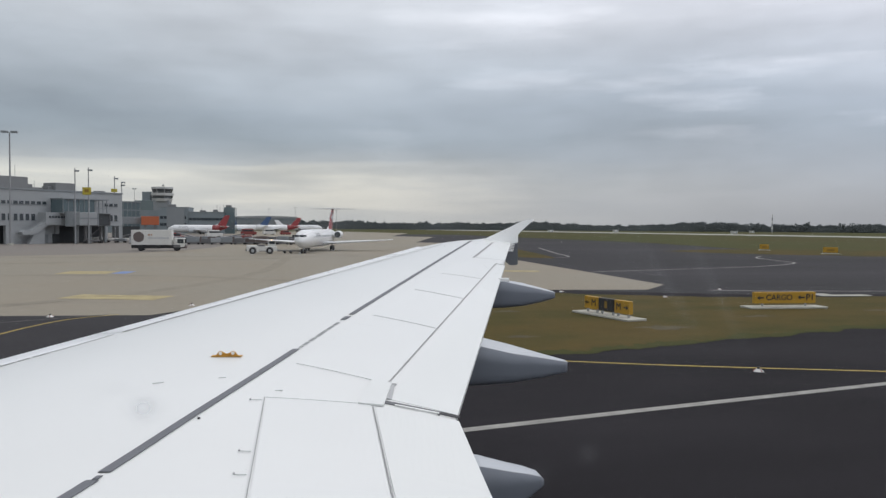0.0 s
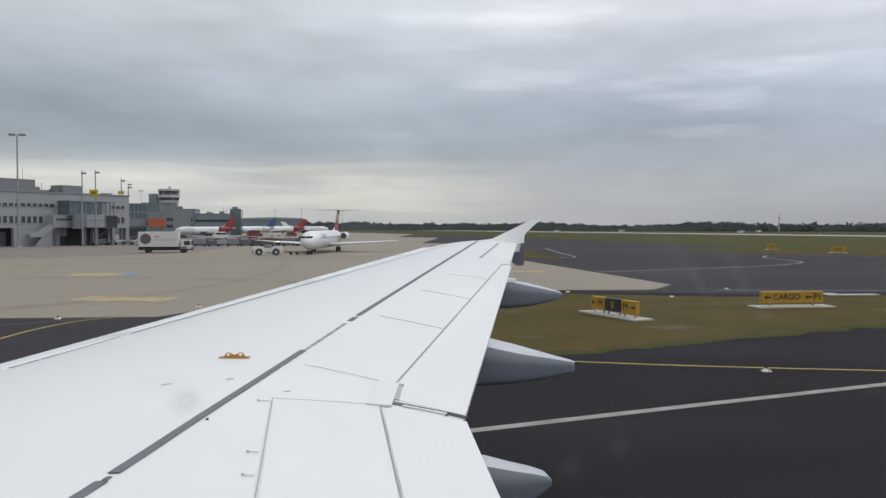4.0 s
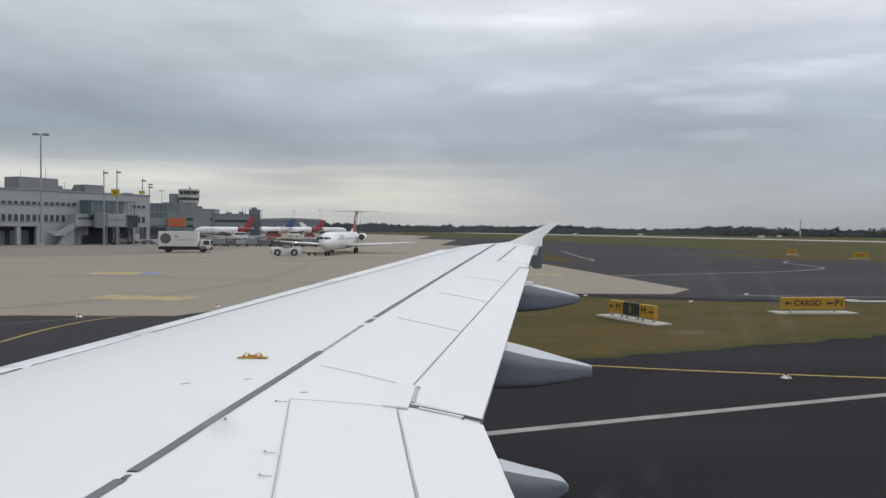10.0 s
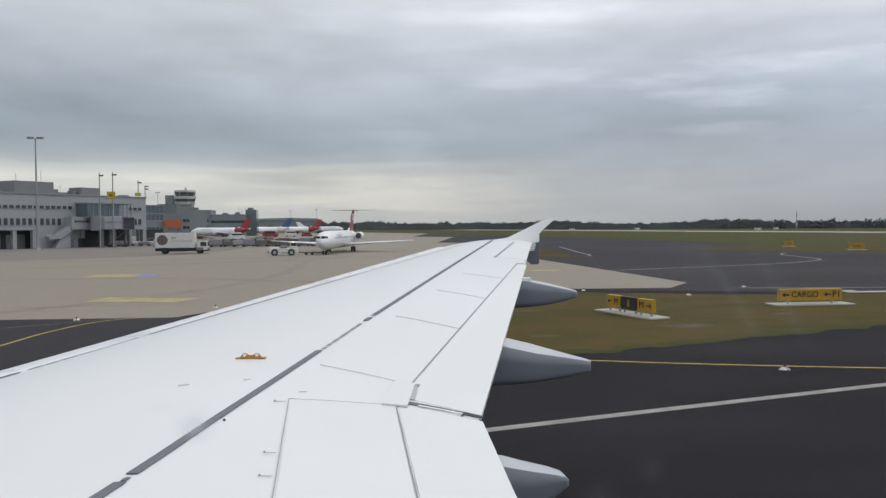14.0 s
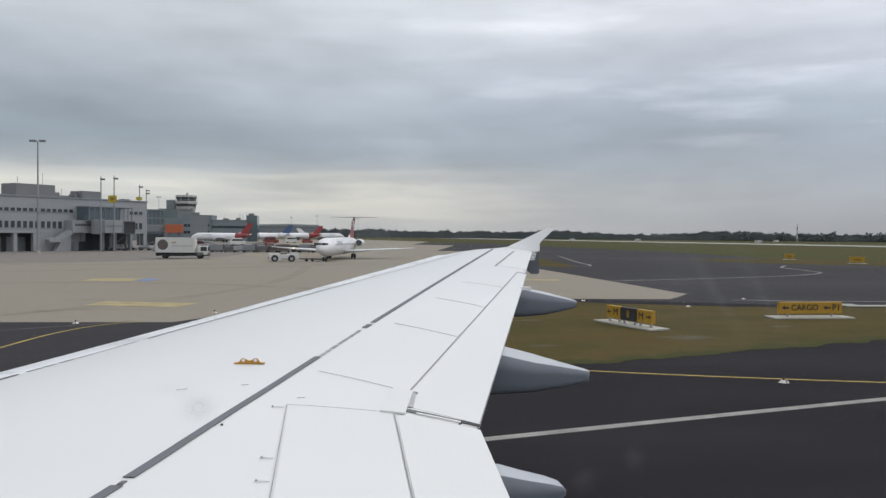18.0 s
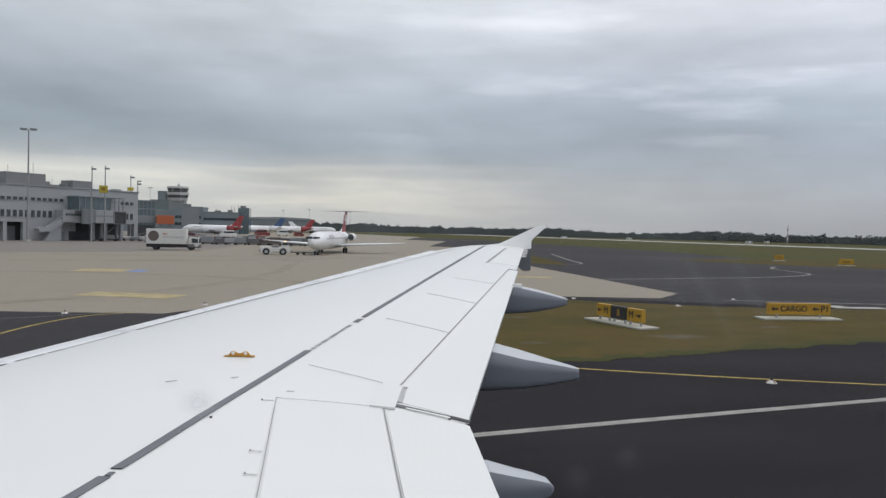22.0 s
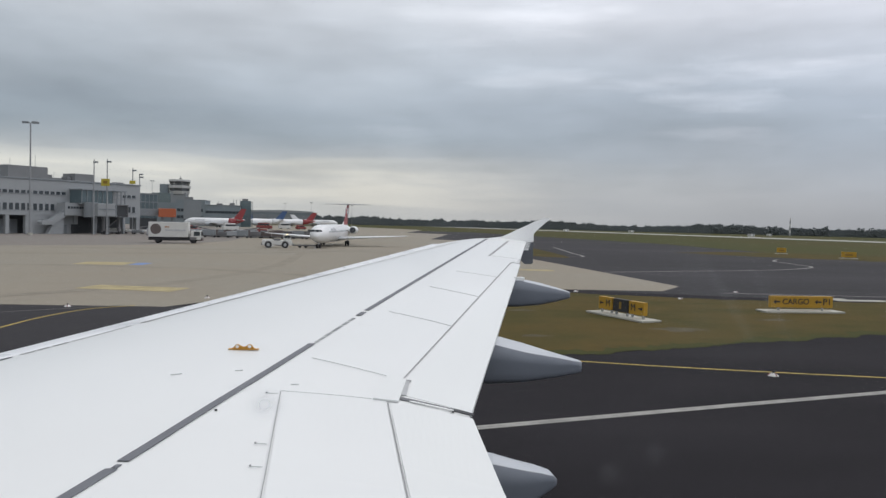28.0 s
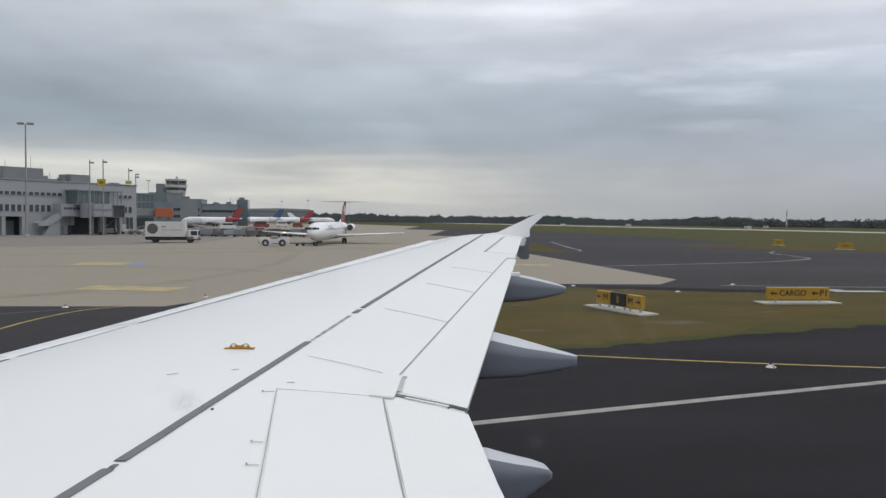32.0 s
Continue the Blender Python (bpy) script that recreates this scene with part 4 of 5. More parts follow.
# ---- parked and towed aircraft ----
def foil(root, tip, thick=0.12, n=7):
    """A wing or fin between two sections: (leading x, y, z, chord), flat in z."""
    rs = []
    for (x, y, z, c), k in ((root, 1), (tip, 0.8)):
        top = [(x - c * s, y, z + c * thick * k * math.sqrt(s) * (1 - s) * 1.3) for s in np.linspace(0, 1, n)]
        low = [(x - c * s, y, z - c * thick * k * math.sqrt(s) * (1 - s) * 0.9) for s in np.linspace(1, 0, n)[1:-1]]
        rs.append(top + low)
    return loft(rs)


def fin(root, tip, thick=0.1, n=7):
    """An upright fin: (leading x, z, chord)."""
    rs = []
    for x, z, c in (root, tip):
        a_ = [(x - c * s, c * thick * math.sqrt(s) * (1 - s), z) for s in np.linspace(0, 1, n)]
        b_ = [(x - c * s, -c * thick * math.sqrt(s) * (1 - s), z) for s in np.linspace(1, 0, n)[1:-1]]
        rs.append(a_ + b_)
    return loft(rs)


def tube(stations, n=24):
    return loft([[(x, r_ * math.cos(a), z + r_ * math.sin(a)) for a in np.linspace(0, 2 * math.pi, n + 1)[:-1]] for x, r_, z in stations])


def curved_bar(x0, x1, a0, a1, r, zc, s):
    """A thin painted bar wrapped on the fuselage side between two angles."""
    ring = [(k * math.cos(radians(a)), k * math.sin(radians(a))) for k, turn_ in ((r + 0.012, 1), (r - 0.02, -1)) for a in np.linspace(a0, a1, 5)[::turn_]]
    return loft([[(x, s * y, zc + z) for y, z in ring] for x in (x0, x1)])


def jet(label, at, length=35.0, r=1.65, zc=2.5, span=28.0, tail_top=8.4, tee=True, tail=PLANE_RED, rear=PLANE_WHITE, bars=True, cross=False):
    j = thing("passenger_jet", label, "airliner", at=at)
    f, b_ = length / 2, -length / 2
    cut = b_ + length * 0.25
    part("fuselage", tube([(f, 0.06, zc - 0.35), (f - 0.25, 0.4, zc - 0.33), (f - 0.9, 0.85, zc - 0.25), (f - 2.0, 1.3, zc - 0.1), (f - 3.5, r * 0.96, zc), (f - 5, r, zc), (cut, r, zc)]), PLANE_WHITE, j, smooth=True)
    part("tail_cone", tube([(cut, r, zc), (b_ + length * 0.13, r * 0.75, zc + 0.35), (b_ + length * 0.05, r * 0.42, zc + 0.7), (b_, 0.12, zc + 0.85)]), rear, j, smooth=True)
    # flight deck windows: a level band of panes that follows the nose
    nose_x = np.array([f - 3.5, f - 2.0, f - 0.9, f - 0.25, f])
    nose_r, nose_z = np.array([r * 0.96, 1.3, 0.85, 0.4, 0.06]), np.array([0.0, -0.1, -0.25, -0.33, -0.35])
    steps = np.linspace(f, f - 3.5, 120)
    step_r, step_z = np.interp(-steps, -nose_x, nose_r), np.interp(-steps, -nose_x, nose_z)

    def on_nose(y, z):
        k = int(np.argmax(step_r ** 2 - y * y - (z - step_z) ** 2 > 0))
        return (steps[k] + 0.03, y * 1.01, zc + z + 0.01)

    for y0, y1, z0, z1 in ((-1.2, -0.84, 0.42, 0.76), (-0.8, -0.05, 0.38, 0.78), (0.05, 0.8, 0.38, 0.78), (0.84, 1.2, 0.42, 0.76)):
        bm_ = bmesh.new()
        vs_ = [[bm_.verts.new(on_nose(y, z)) for y in np.linspace(y0, y1, 6)] for z in np.linspace(z0, z1, 4)]
        for r0, r1 in zip(vs_, vs_[1:]):
            for q in range(5):
                bm_.faces.new((r0[q], r0[q + 1], r1[q + 1], r1[q]))
        part("cockpit_window", bm_, GLASS_DARK, j)
    for s in (1, -1):
        x = f - 4.6
        while x > cut + 1.0 and tee:
            part("cabin_window", box(x, s * (r * 0.985), zc + 0.28, 0.2, 0.06, 0.26), PLANE_GREY, j)
            x -= 0.95
    half = span / 2
    wx = f - length * 0.42
    for s in (1, -1):
        w = part("wing", foil((wx, s * r * 0.7, zc - r * 0.62, length * 0.165), (wx - half * 0.36, s * half, zc - r * 0.62 + half * 0.05, length * 0.045)), PLANE_WHITE, j, smooth=True)
        for k in (0.35, 0.62):
            part("flap_fairing", tube([(wx - 5.2 - half * 0.2 * k, 0.02, 0), (wx - 6.2 - half * 0.2 * k, 0.16, 0), (wx - 7.6 - half * 0.2 * k, 0.03, 0)], 8), PLANE_WHITE, w).location = (0, s * half * k, zc - r * 0.62 + half * 0.05 * k - 0.12)
    if tee:
        for s in (1, -1):
            ex = b_ + length * 0.3
            e = part("engine", tube([(ex, 0.62, zc + 0.55), (ex - 0.2, 0.76, zc + 0.55), (ex - 2.4, 0.78, zc + 0.55), (ex - 4.2, 0.5, zc + 0.55)], 20), PLANE_WHITE, j, smooth=True)
            e.location.y = s * (r + 0.95)
            i_ = part("engine_intake", tube([(ex + 0.005, 0.6, zc + 0.55), (ex + 0.012, 0.56, zc + 0.55)], 20), RECESS_SHADE, e)
            part("pylon", box(ex - 2.0, s * (r + 0.25), zc + 0.4, 2.2, 0.9, 0.3, 0.05), PLANE_WHITE, j)
    else:
        for s in (1, -1):
            ex = wx + 0.6
            e = part("engine", tube([(ex, 0.85, 1.45), (ex - 0.3, 1.02, 1.45), (ex - 2.4, 1.0, 1.45), (ex - 4.0, 0.55, 1.5)], 20), PLANE_GREY, j, smooth=True)
            e.location.y = s * (half * 0.33)
            part("engine_intake", tube([(ex + 0.005, 0.83, 1.45), (ex + 0.012, 0.8, 1.45)], 20), RECESS_SHADE, e)
    fr = (b_ + length * 0.19, zc + r * 0.75, length * 0.15)
    ft = (b_ + length * 0.055, tail_top, length * 0.085)
    t_ = part("tail_fin", fin(fr, ft), tail, j)
    part("dorsal_fillet", prism([(fr[0] + 2.2, fr[1] - 0.1), (fr[0] - 0.4, fr[1] + 1.0), (fr[0] - 1.0, fr[1] - 0.2)], 0.16, Matrix.Identity(4)), PLANE_WHITE, j)
    tz = tail_top if tee else zc + 0.8
    tx = ft[0] + 0.6 if tee else b_ + length * 0.13
    for s in (1, -1):
        part("tailplane", foil((tx, s * (0.05 if tee else 0.7), tz, 2.7), (tx - 1.5, s * (5.0 if tee else 6.0), tz + (0 if tee else 0.5), 1.3), 0.1), PLANE_WHITE if not tee else PLANE_GREY, j)
    if cross:
        cxx, czz = (fr[0] + ft[0]) / 2 - 2.0, (fr[1] + ft[1]) / 2 + 0.5
        for sx, sz in ((2.0, 0.6), (0.6, 2.0)):
            part("tail_emblem", box(cxx, 0, czz - sz / 2, sx, 0.62, sz), PLANE_WHITE, t_, "white emblem on the fin")
    if bars:
        for s in (1, -1):
            x = f - length * 0.2
            for w in (0.7, 0.5, 0.3, 0.6, 0.5, 0.35, 0.3, 0.5):
                part("writing_bar", curved_bar(x, x - w * 0.85, 15, 36 if w > 0.4 else 44, r, zc, s), LETTER_PALE, j)
                x -= w + 0.12
    for gx, gy, gr in ((f - 3.2, 0, 0.36), (wx - 4.4, 2.4, 0.5), (wx - 4.4, -2.4, 0.5)):
        part("gear_leg", rod((gx, gy, gr), (gx, gy, zc - r * 0.6), 0.1), STEEL, j)
        for s in (-0.25, 0.25):
            part("gear_wheel", wheel(gr, 0.3, pose(gx, gy + s, gr + 0.045)), RUBBER, j, smooth=True)
    return j


TOW_TURN = -90 - 11
tow = pose(0.8, 151, 0, 0, 0, TOW_TURN)
jet("white rear-engined jet with red tail towed across the apron", tow, cross=True)
jet("white parked jet with a dark blue tail", pose(-45, 520, 0, 0, 0, 196), 38, 1.9, 2.9, 34, 10.0, False, PLANE_BLUE)
jet("white parked jet with a red tail and rear", pose(-25, 545, 0, 0, 0, 190), 36, 1.9, 2.9, 34, 9.8, False, PLANE_RED, PLANE_RED)
jet("white parked jet seen behind the red one", pose(-8, 570, 0, 0, 0, 10), 34, 1.9, 2.9, 34, 8.2, False, PLANE_WHITE)


jet("white parked jet with a red tail at the pier", pose(-55, 396, 0, 0, 0, 170), 30, 1.8, 2.8, 28, 9.4, False, PLANE_RED, PLANE_RED)


def tug(at):
    t = thing("tow_tug", "low white aircraft tug with four large wheels", "tug", at=at)
    part("chassis", box(0, 0, 0.5, 5.0, 2.2, 0.78, 0.1), VEHICLE_WHITE, t)
    part("rear_deck", box(-1.5, 0, 1.26, 1.9, 2.0, 0.18, 0.05), VEHICLE_WHITE, t)
    part("engine_hood", box(-0.1, -0.3, 1.26, 1.3, 1.3, 0.32, 0.08), VEHICLE_GREY, t)
    cab_ = part("cab", box(1.7, 0.0, 1.26, 1.25, 1.9, 0.4, 0.06), VEHICLE_WHITE, t)
    part("cab_glazing", box(1.7, 0.0, 1.66, 1.15, 1.8, 0.5, 0.05), GLASS_DARK, cab_)
    for x, y in ((1.15, -0.88), (1.15, 0.88), (2.25, -0.88), (2.25, 0.88)):
        part("cab_post", box(x, y, 1.6, 0.08, 0.08, 0.6), VEHICLE_WHITE, cab_)
    part("cab_roof", box(1.7, 0.0, 2.16, 1.4, 2.0, 0.08, 0.02), VEHICLE_WHITE, cab_)
    for x in (-1.5, 1.3):
        for s_ in (-1.105, 1.105):
            part("wheel_arch", rod((x, s_ * 0.97, 0.6), (x, s_ * 1.004, 0.6), 0.62, n=18), VEHICLE_GREY, t)
    part("step", box(0.1, -1.16, 0.45, 1.0, 0.2, 0.12, 0.02), VEHICLE_GREY, t)
    part("tow_hook", box(2.6, 0, 0.55, 0.35, 0.3, 0.25, 0.04), STEEL, t)
    part("beacon", rod((1.7, 0.35, 2.24), (1.7, 0.35, 2.43), 0.09), BEACON, t, "amber flashing beacon")
    for x in (-1.5, 1.3):
        for y in (-1.0, 1.0):
            w = part("wheel", wheel(0.52, 0.4, pose(x, y, 0.565)), RUBBER, t, smooth=True)
            part("rim", rod((x, y * 1.19, 0.565), (x, y * 1.215, 0.565), 0.28, n=16), STEEL, w)
    part("bumper", box(-2.55, 0, 0.5, 0.16, 2.1, 0.3, 0.03), VEHICLE_GREY, t)
    return t


nose = tow @ Vector((17.5 - 3.2, 0, 0))
tug(pose(nose.x - 7.0, nose.y - 1.1, 0, 0, 0, 6))
bar = thing("tow_bar", "grey tow bar between tug and nose wheel", "tow bar")
part("bar", rod((nose.x - 4.4, nose.y - 0.8, 0.5), (nose.x - 0.3, nose.y, 0.42), 0.09), VEHICLE_GREY, bar)
for u in (0.3, 0.55):
    x, y = nose.x - 4.4 * (1 - u) - 0.3 * u, nose.y - 0.8 * (1 - u)
    part("bar_wheel", wheel(0.28, 0.16, pose(x, y + 0.15, 0.325)), RUBBER, bar, smooth=True)

# ---- terminal, seen beyond the apron ----
FU = Vector((25.5, 33.0, 0)).normalized()
FACADE = Matrix.Translation((-50.8, 222.0, 0.027)) @ Matrix(((FU.x, -FU.y, 0, 0), (FU.y, FU.x, 0, 0), (0, 0, 1, 0), (0, 0, 0, 1)))
# in the facade's own axes: x along it (0 at its far end, negative towards the camera), y inwards, z up
terminal = thing("terminal_building", "white three-storey terminal with dark window rows and roof plant", "building", at=FACADE)
L0, L1 = -150.0, -0.1
part("upper_wall", box((L0 + L1) / 2, 20, 4.4, L1 - L0, 40, 8.5), PANEL_WHITE, terminal, "white panelled upper wall")
part("ground_floor", box((L0 + L1) / 2 - 2, 22.5, 0, L1 - L0 - 4, 37, 4.4), RECESS_SHADE, terminal, "recessed ground floor with its shade painted in")
part("roof_edge", box((L0 + L1) / 2, 20, 12.9, L1 - L0 + 0.4, 40.4, 0.35, 0.05), PANEL_GREY, terminal)
for z, w_, h_, gap_a in ((9.55, 1.0, 0.72, -21.9), (5.65, 0.86, 1.55, -25.0)):
    x = -2.2
    while x > -92:
        if not gap_a < x < -6.4:
            w = part("window", box(x, 0.0, z, w_, 0.16, h_), GLASS_DARK, terminal)
            part("window_sill", box(x, -0.06, z - 0.1, w_ + 0.16, 0.22, 0.1), PANEL_GREY, w)
        x -= 1.48
for x in (-91, -80, -70, -60, -52, -44, -37, -32.2, -13.8, -5.2, -0.7):
    part("pier", box(x, 0.6, 0, 0.9, 1.0, 4.4), PANEL_WHITE, terminal)
part("ground_wall", box(-25.9, 0.3, 0, 11.2, 0.5, 4.4), PANEL_WHITE, terminal, "white wall under the stair")
part("ground_wall", box(-19.5, 0.3, 2.3, 1.2, 0.5, 2.1), PANEL_WHITE, terminal)
part("ground_door", box(-20.3, 0.2, 0, 1.0, 0.5, 2.3), RECESS_SHADE, terminal, "dark ground floor door")
part("ground_door", box(-22.4, 0.12, 0, 0.9, 0.2, 2.2), PANEL_GREY, terminal, "grey ground floor door")
for x in (-86, -75, -65, -56, -48, -40.5, -34.6):
    part("roller_door", box(x, 3.9, 0, 4.6, 0.2, 3.4), PANEL_GREY, terminal, "grey roller door in the recess")
part("roof_plant", box(-28.2, 9, 13.2, 10.2, 6, 3.2, 0.1), ROOF_GREY, terminal, "grey roof plant room")
part("roof_plant", box(-13.2, 8, 13.2, 5.4, 5, 2.2, 0.1), ROOF_GREY, terminal, "grey roof plant box")
for x, y, w_, h_ in ((-22.0, 8, 1.3, 1.5), (-18.6, 10, 2.8, 0.9), (-16.6, 8, 1.2, 1.3), (-2.6, 6, 1.9, 0.6), (-42, 10, 9, 0.7)):
    part("roof_vent", box(x, y, 13.2, w_, 2.4, h_, 0.08), ROOF_GREY, terminal)
for x, h_ in ((-19.4, 2.6), (-24.5, 6.2), (-31.0, 5.0)):
    part("roof_aerial", rod((x, 9, 13.2), (x, 9, 13.2 + h_), 0.05), MAST_GREY, terminal)
# glazed gate room in front of the wall, its far third an open glass frame
part("gate_house", box(-16.7, -2.2, 7.7, 9.0, 4.4, 3.2), GLASS_TEAL, terminal, "teal glazed gate room on stilts")
part("gate_roof", box(-14.8, -2.3, 10.9, 13.3, 5.0, 0.3, 0.05), PANEL_GREY, terminal)
part("gate_floor", box(-14.8, -2.3, 7.4, 13.0, 4.8, 0.3), PANEL_GREY, terminal)
for i in range(7):
    part("gate_mullion", box(-21.1 + i * 1.48, -4.45, 7.7, 0.14, 0.12, 3.2), PANEL_GREY, terminal)
for x in (-10.8, -9.6, -8.4):
    part("gate_post", box(x, -4.3, 7.7, 0.16, 0.16, 3.2), PANEL_GREY, terminal)
for z in (8.8, 9.9):
    part("gate_rail", box(-10.3, -4.3, z, 3.9, 0.08, 0.1), PANEL_GREY, terminal)
part("gallery", box(-20.8, -1.6, 4.5, 7.8, 3.2, 3.1, 0.05), PANEL_WHITE, terminal, "white enclosed gallery")
for i in range(9):
    part("gallery_window", box(-23.7 + i * 0.78, -3.22, 6.2, 0.5, 0.08, 0.55), GLASS_DARK, terminal)
for x in (-17.2, -13.0, -8.6):
    part("gate_column", box(x, -3.8, 0, 0.4, 0.5, 7.4), PANEL_GREY, terminal)
part("stair_flight", prism([(-30.6, 2.9), (-29.8, 3.4), (-28.2, 3.2), (-23.6, 5.9), (-23.6, 4.6), (-27.6, 2.2), (-30.4, 2.2)], 1.8, Matrix.Translation((0, -2.0, 0))), PANEL_WHITE, terminal, "white outside stair")
part("stair_rail", prism([(-28.2, 4.1), (-23.6, 6.7), (-23.6, 6.6), (-28.2, 4.0)], 0.06, Matrix.Translation((0, -2.9, 0))), MAST_GREY, terminal)
part("stair_wall", prism([(-28.6, 0), (-27.4, 2.2), (-24.5, 4.0), (-24.5, 0)], 1.2, Matrix.Translation((0, -1.8, 0))), PANEL_WHITE, terminal)

bridge = thing("boarding_bridge", "grey passenger boarding bridge on a wheeled column", "boarding bridge", at=FACADE)
part("rotunda", rod((-19.2, -5.2, 4.2), (-19.2, -5.2, 7.9), 1.6, n=18), PANEL_GREY, bridge)
part("tunnel", box(-17.0, -7.2, 4.5, 4.7, 2.9, 3.2, 0.12, turn=-6), PANEL_WHITE, bridge, "pale grey bridge tunnel")
part("tunnel_band", box(-17.15, -8.72, 6.1, 4.5, 0.06, 0.3, turn=-6), PANEL_GREY, bridge)
part("cabin", box(-13.0, -7.5, 4.3, 3.2, 3.3, 3.2, 0.12, turn=-8), PANEL_GREY, bridge, "grey bridge cabin with a folding hood")
part("cabin_mouth", box(-13.1, -9.2, 4.5, 2.7, 0.14, 2.8, turn=-8), RECESS_SHADE, bridge, "dark sheet for the shade in the cabin mouth")
part("hood_edge", box(-11.7, -9.4, 4.4, 0.18, 0.5, 3.1, turn=-8), VEHICLE_GREY, bridge)
part("hood_edge", box(-13.1, -9.25, 7.3, 3.0, 0.6, 0.18, turn=-8), VEHICLE_GREY, bridge)
for x in (-17.0, -12.6):
    part("support_column", box(x, -7.2, 0.5, 0.45, 0.7, 3.9), VEHICLE_GREY, bridge)
part("cross_brace", rod((-17.0, -7.5, 1.0), (-12.6, -7.5, 4.2), 0.1), VEHICLE_GREY, bridge)
part("column_base", box(-14.8, -7.2, 0.5, 5.4, 0.5, 0.4), VEHICLE_GREY, bridge)
for x in (-17.0, -12.6):
    for y in (-7.6, -6.8):
        part("bridge_wheel", wheel(0.42, 0.3, pose(x, y, 0.44)), RUBBER, bridge, smooth=True)


def mast(x, y, h, label, heads=2, name="flood_mast", k_=1.0):
    t = thing(name, label, "light mast", "apron masts", at=pose(x, y, 0.026))
    part("pole", rod((0, 0, 0), (0, 0, h), 0.27 * k_, 0.13 * k_, 12), MAST_GREY, t)
    part("foot", rod((0, 0, 0), (0, 0, 0.5), 0.6, n=12), SLAB_PALE, t)
    for k in range(heads):
        s = -1 if k % 2 else 1
        part("lamp_head", box(s * 1.0 * k_, 0, h - 0.1 - 0.15 * (k // 2), 1.4 * k_, 0.8, 0.45, 0.08), PANEL_GREY, t)
    return t


mast(-66.2, 186, 25.0, "tall grey flood light mast with two heads")
for s_, h, hd_ in ((-21.5, 18.3, 1), (-17.8, 18.7, 1), (0.7, 18.0, 1), (3.0, 16.3, 2)):
    p = FACADE @ Vector((s_, -9.5 if s_ < -12 else 4, 0))
    t = thing("antenna_mast", "slim grey mast with a small head", "mast", "apron masts", at=pose(p.x, p.y, 0.026))
    part("pole", rod((0, 0, 0), (0, 0, h), 0.2, 0.11, 10), MAST_GREY, t)
    if hd_:
        part("head", box(0.4, 0, h - 0.9, 1.1, 0.4, 0.4, 0.05), PANEL_GREY, t)
    if hd_ == 2:
        part("head", box(0.4, 0, h - 0.1, 1.1, 0.4, 0.35, 0.05), PANEL_GREY, t)
    if s_ == -17.8:
        part("stand_sign", box(-0.3, -0.35, 12.0, 2.0, 0.2, 1.8, 0.04), STAND_YELLOW, t, "yellow stand sign board")
        part("writing_bar", box(-0.3, -0.47, 12.6, 1.0, 0.03, 0.7), SIGN_DIM, t)
    if s_ == 0.7:
        part("stand_sign", box(0.0, -0.35, 13.6, 1.6, 0.2, 0.9, 0.04), STAND_YELLOW, t, "yellow stand sign board")
for x, y, h in ((-86, 402, 26), (-12, 640, 22), (24, 720, 22), (-34, 660, 21)):
    mast(x, y, h * 0.85, "distant grey flood light mast", k_=0.6)

# glazed pier head and orange bridge beyond the terminal
pier = thing("glazed_pier_head", "teal glazed block at the pier's end", "building", at=pose(-66.5, 296, 0.026, 0, 0, 20) @ Matrix.Diagonal((0.72, 0.8, 1, 1)))
part("glass_body", box(0, 0, 4.0, 12, 12, 8.6), GLASS_TEAL, pier)
part("base_storey", box(0, 0, 0, 11.4, 11.4, 4.0), RECESS_SHADE, pier)
part("roof_slab", box(0, 0, 12.6, 12.6, 12.6, 0.4, 0.05), PANEL_GREY, pier)
for i in range(7):
    part("mullion", box(-5.8 + i * 1.93, -6.05, 4.0, 0.18, 0.14, 8.6), PANEL_GREY, pier)
for z in (6.8, 9.7):
    part("floor_band", box(0, -6.03, z, 12, 0.12, 0.3), PANEL_GREY, pier)
ob_ = thing("orange_boarding_bridge", "orange clad boarding bridge head", "boarding bridge", at=pose(-54.0, 275, 0.026, 0, 0, 12))
part("cabin", box(0, 0, 4.6, 5.6, 3.4, 2.9, 0.1), ORANGE, ob_)
part("column", box(-1.5, 0, 0, 0.8, 0.8, 4.6), PANEL_GREY, ob_)
part("column", box(1.5, 0, 0, 0.8, 0.8, 4.6), PANEL_GREY, ob_)
part("tunnel", box(-6.5, 2.0, 4.9, 8.5, 2.6, 2.4, 0.1, turn=14), PANEL_GREY, ob_)

conc = thing("far_concourse", "long blue-grey concourse with a glazed stair tower", "building", at=pose(0, 424, 0.012))
part("west_block", box(-71, 8, 0, 15, 18, 13.6), CONCOURSE_GREY, conc, "pale concourse block")
part("white_front", box(-70, -1.1, 3.0, 9, 0.4, 10.4), PANEL_GREY, conc)
part("hall", box(-54.5, 8, 0, 18.5, 18, 11.2), CONCOURSE_GREY, conc)
part("stair_tower", box(-42.8, 6, 0, 5.6, 12, 14.0), GLASS_TEAL, conc, "dark glazed stair tower")
part("stair_cap", box(-43.6, 6, 14.0, 2.6, 6, 1.2, 0.1), ROOF_GREY, conc)
part("hall_roof", box(-54.5, 8, 11.2, 19, 18.6, 0.35), PANEL_GREY, conc)
part("west_roof", box(-71, 8, 13.6, 15.4, 18.4, 0.35), PANEL_GREY, conc)
for z in (4.0, 7.6):
    for i in range(7):
        part("window", box(-77 + i * 1.9, -1.05, z, 1.7, 0.2, 1.5), GLASS_DARK, conc)
    for i in range(9):
        part("window", box(-62.4 + i * 1.95, -1.05, z - 0.6, 1.75, 0.2, 1.3), GLASS_DARK, conc)
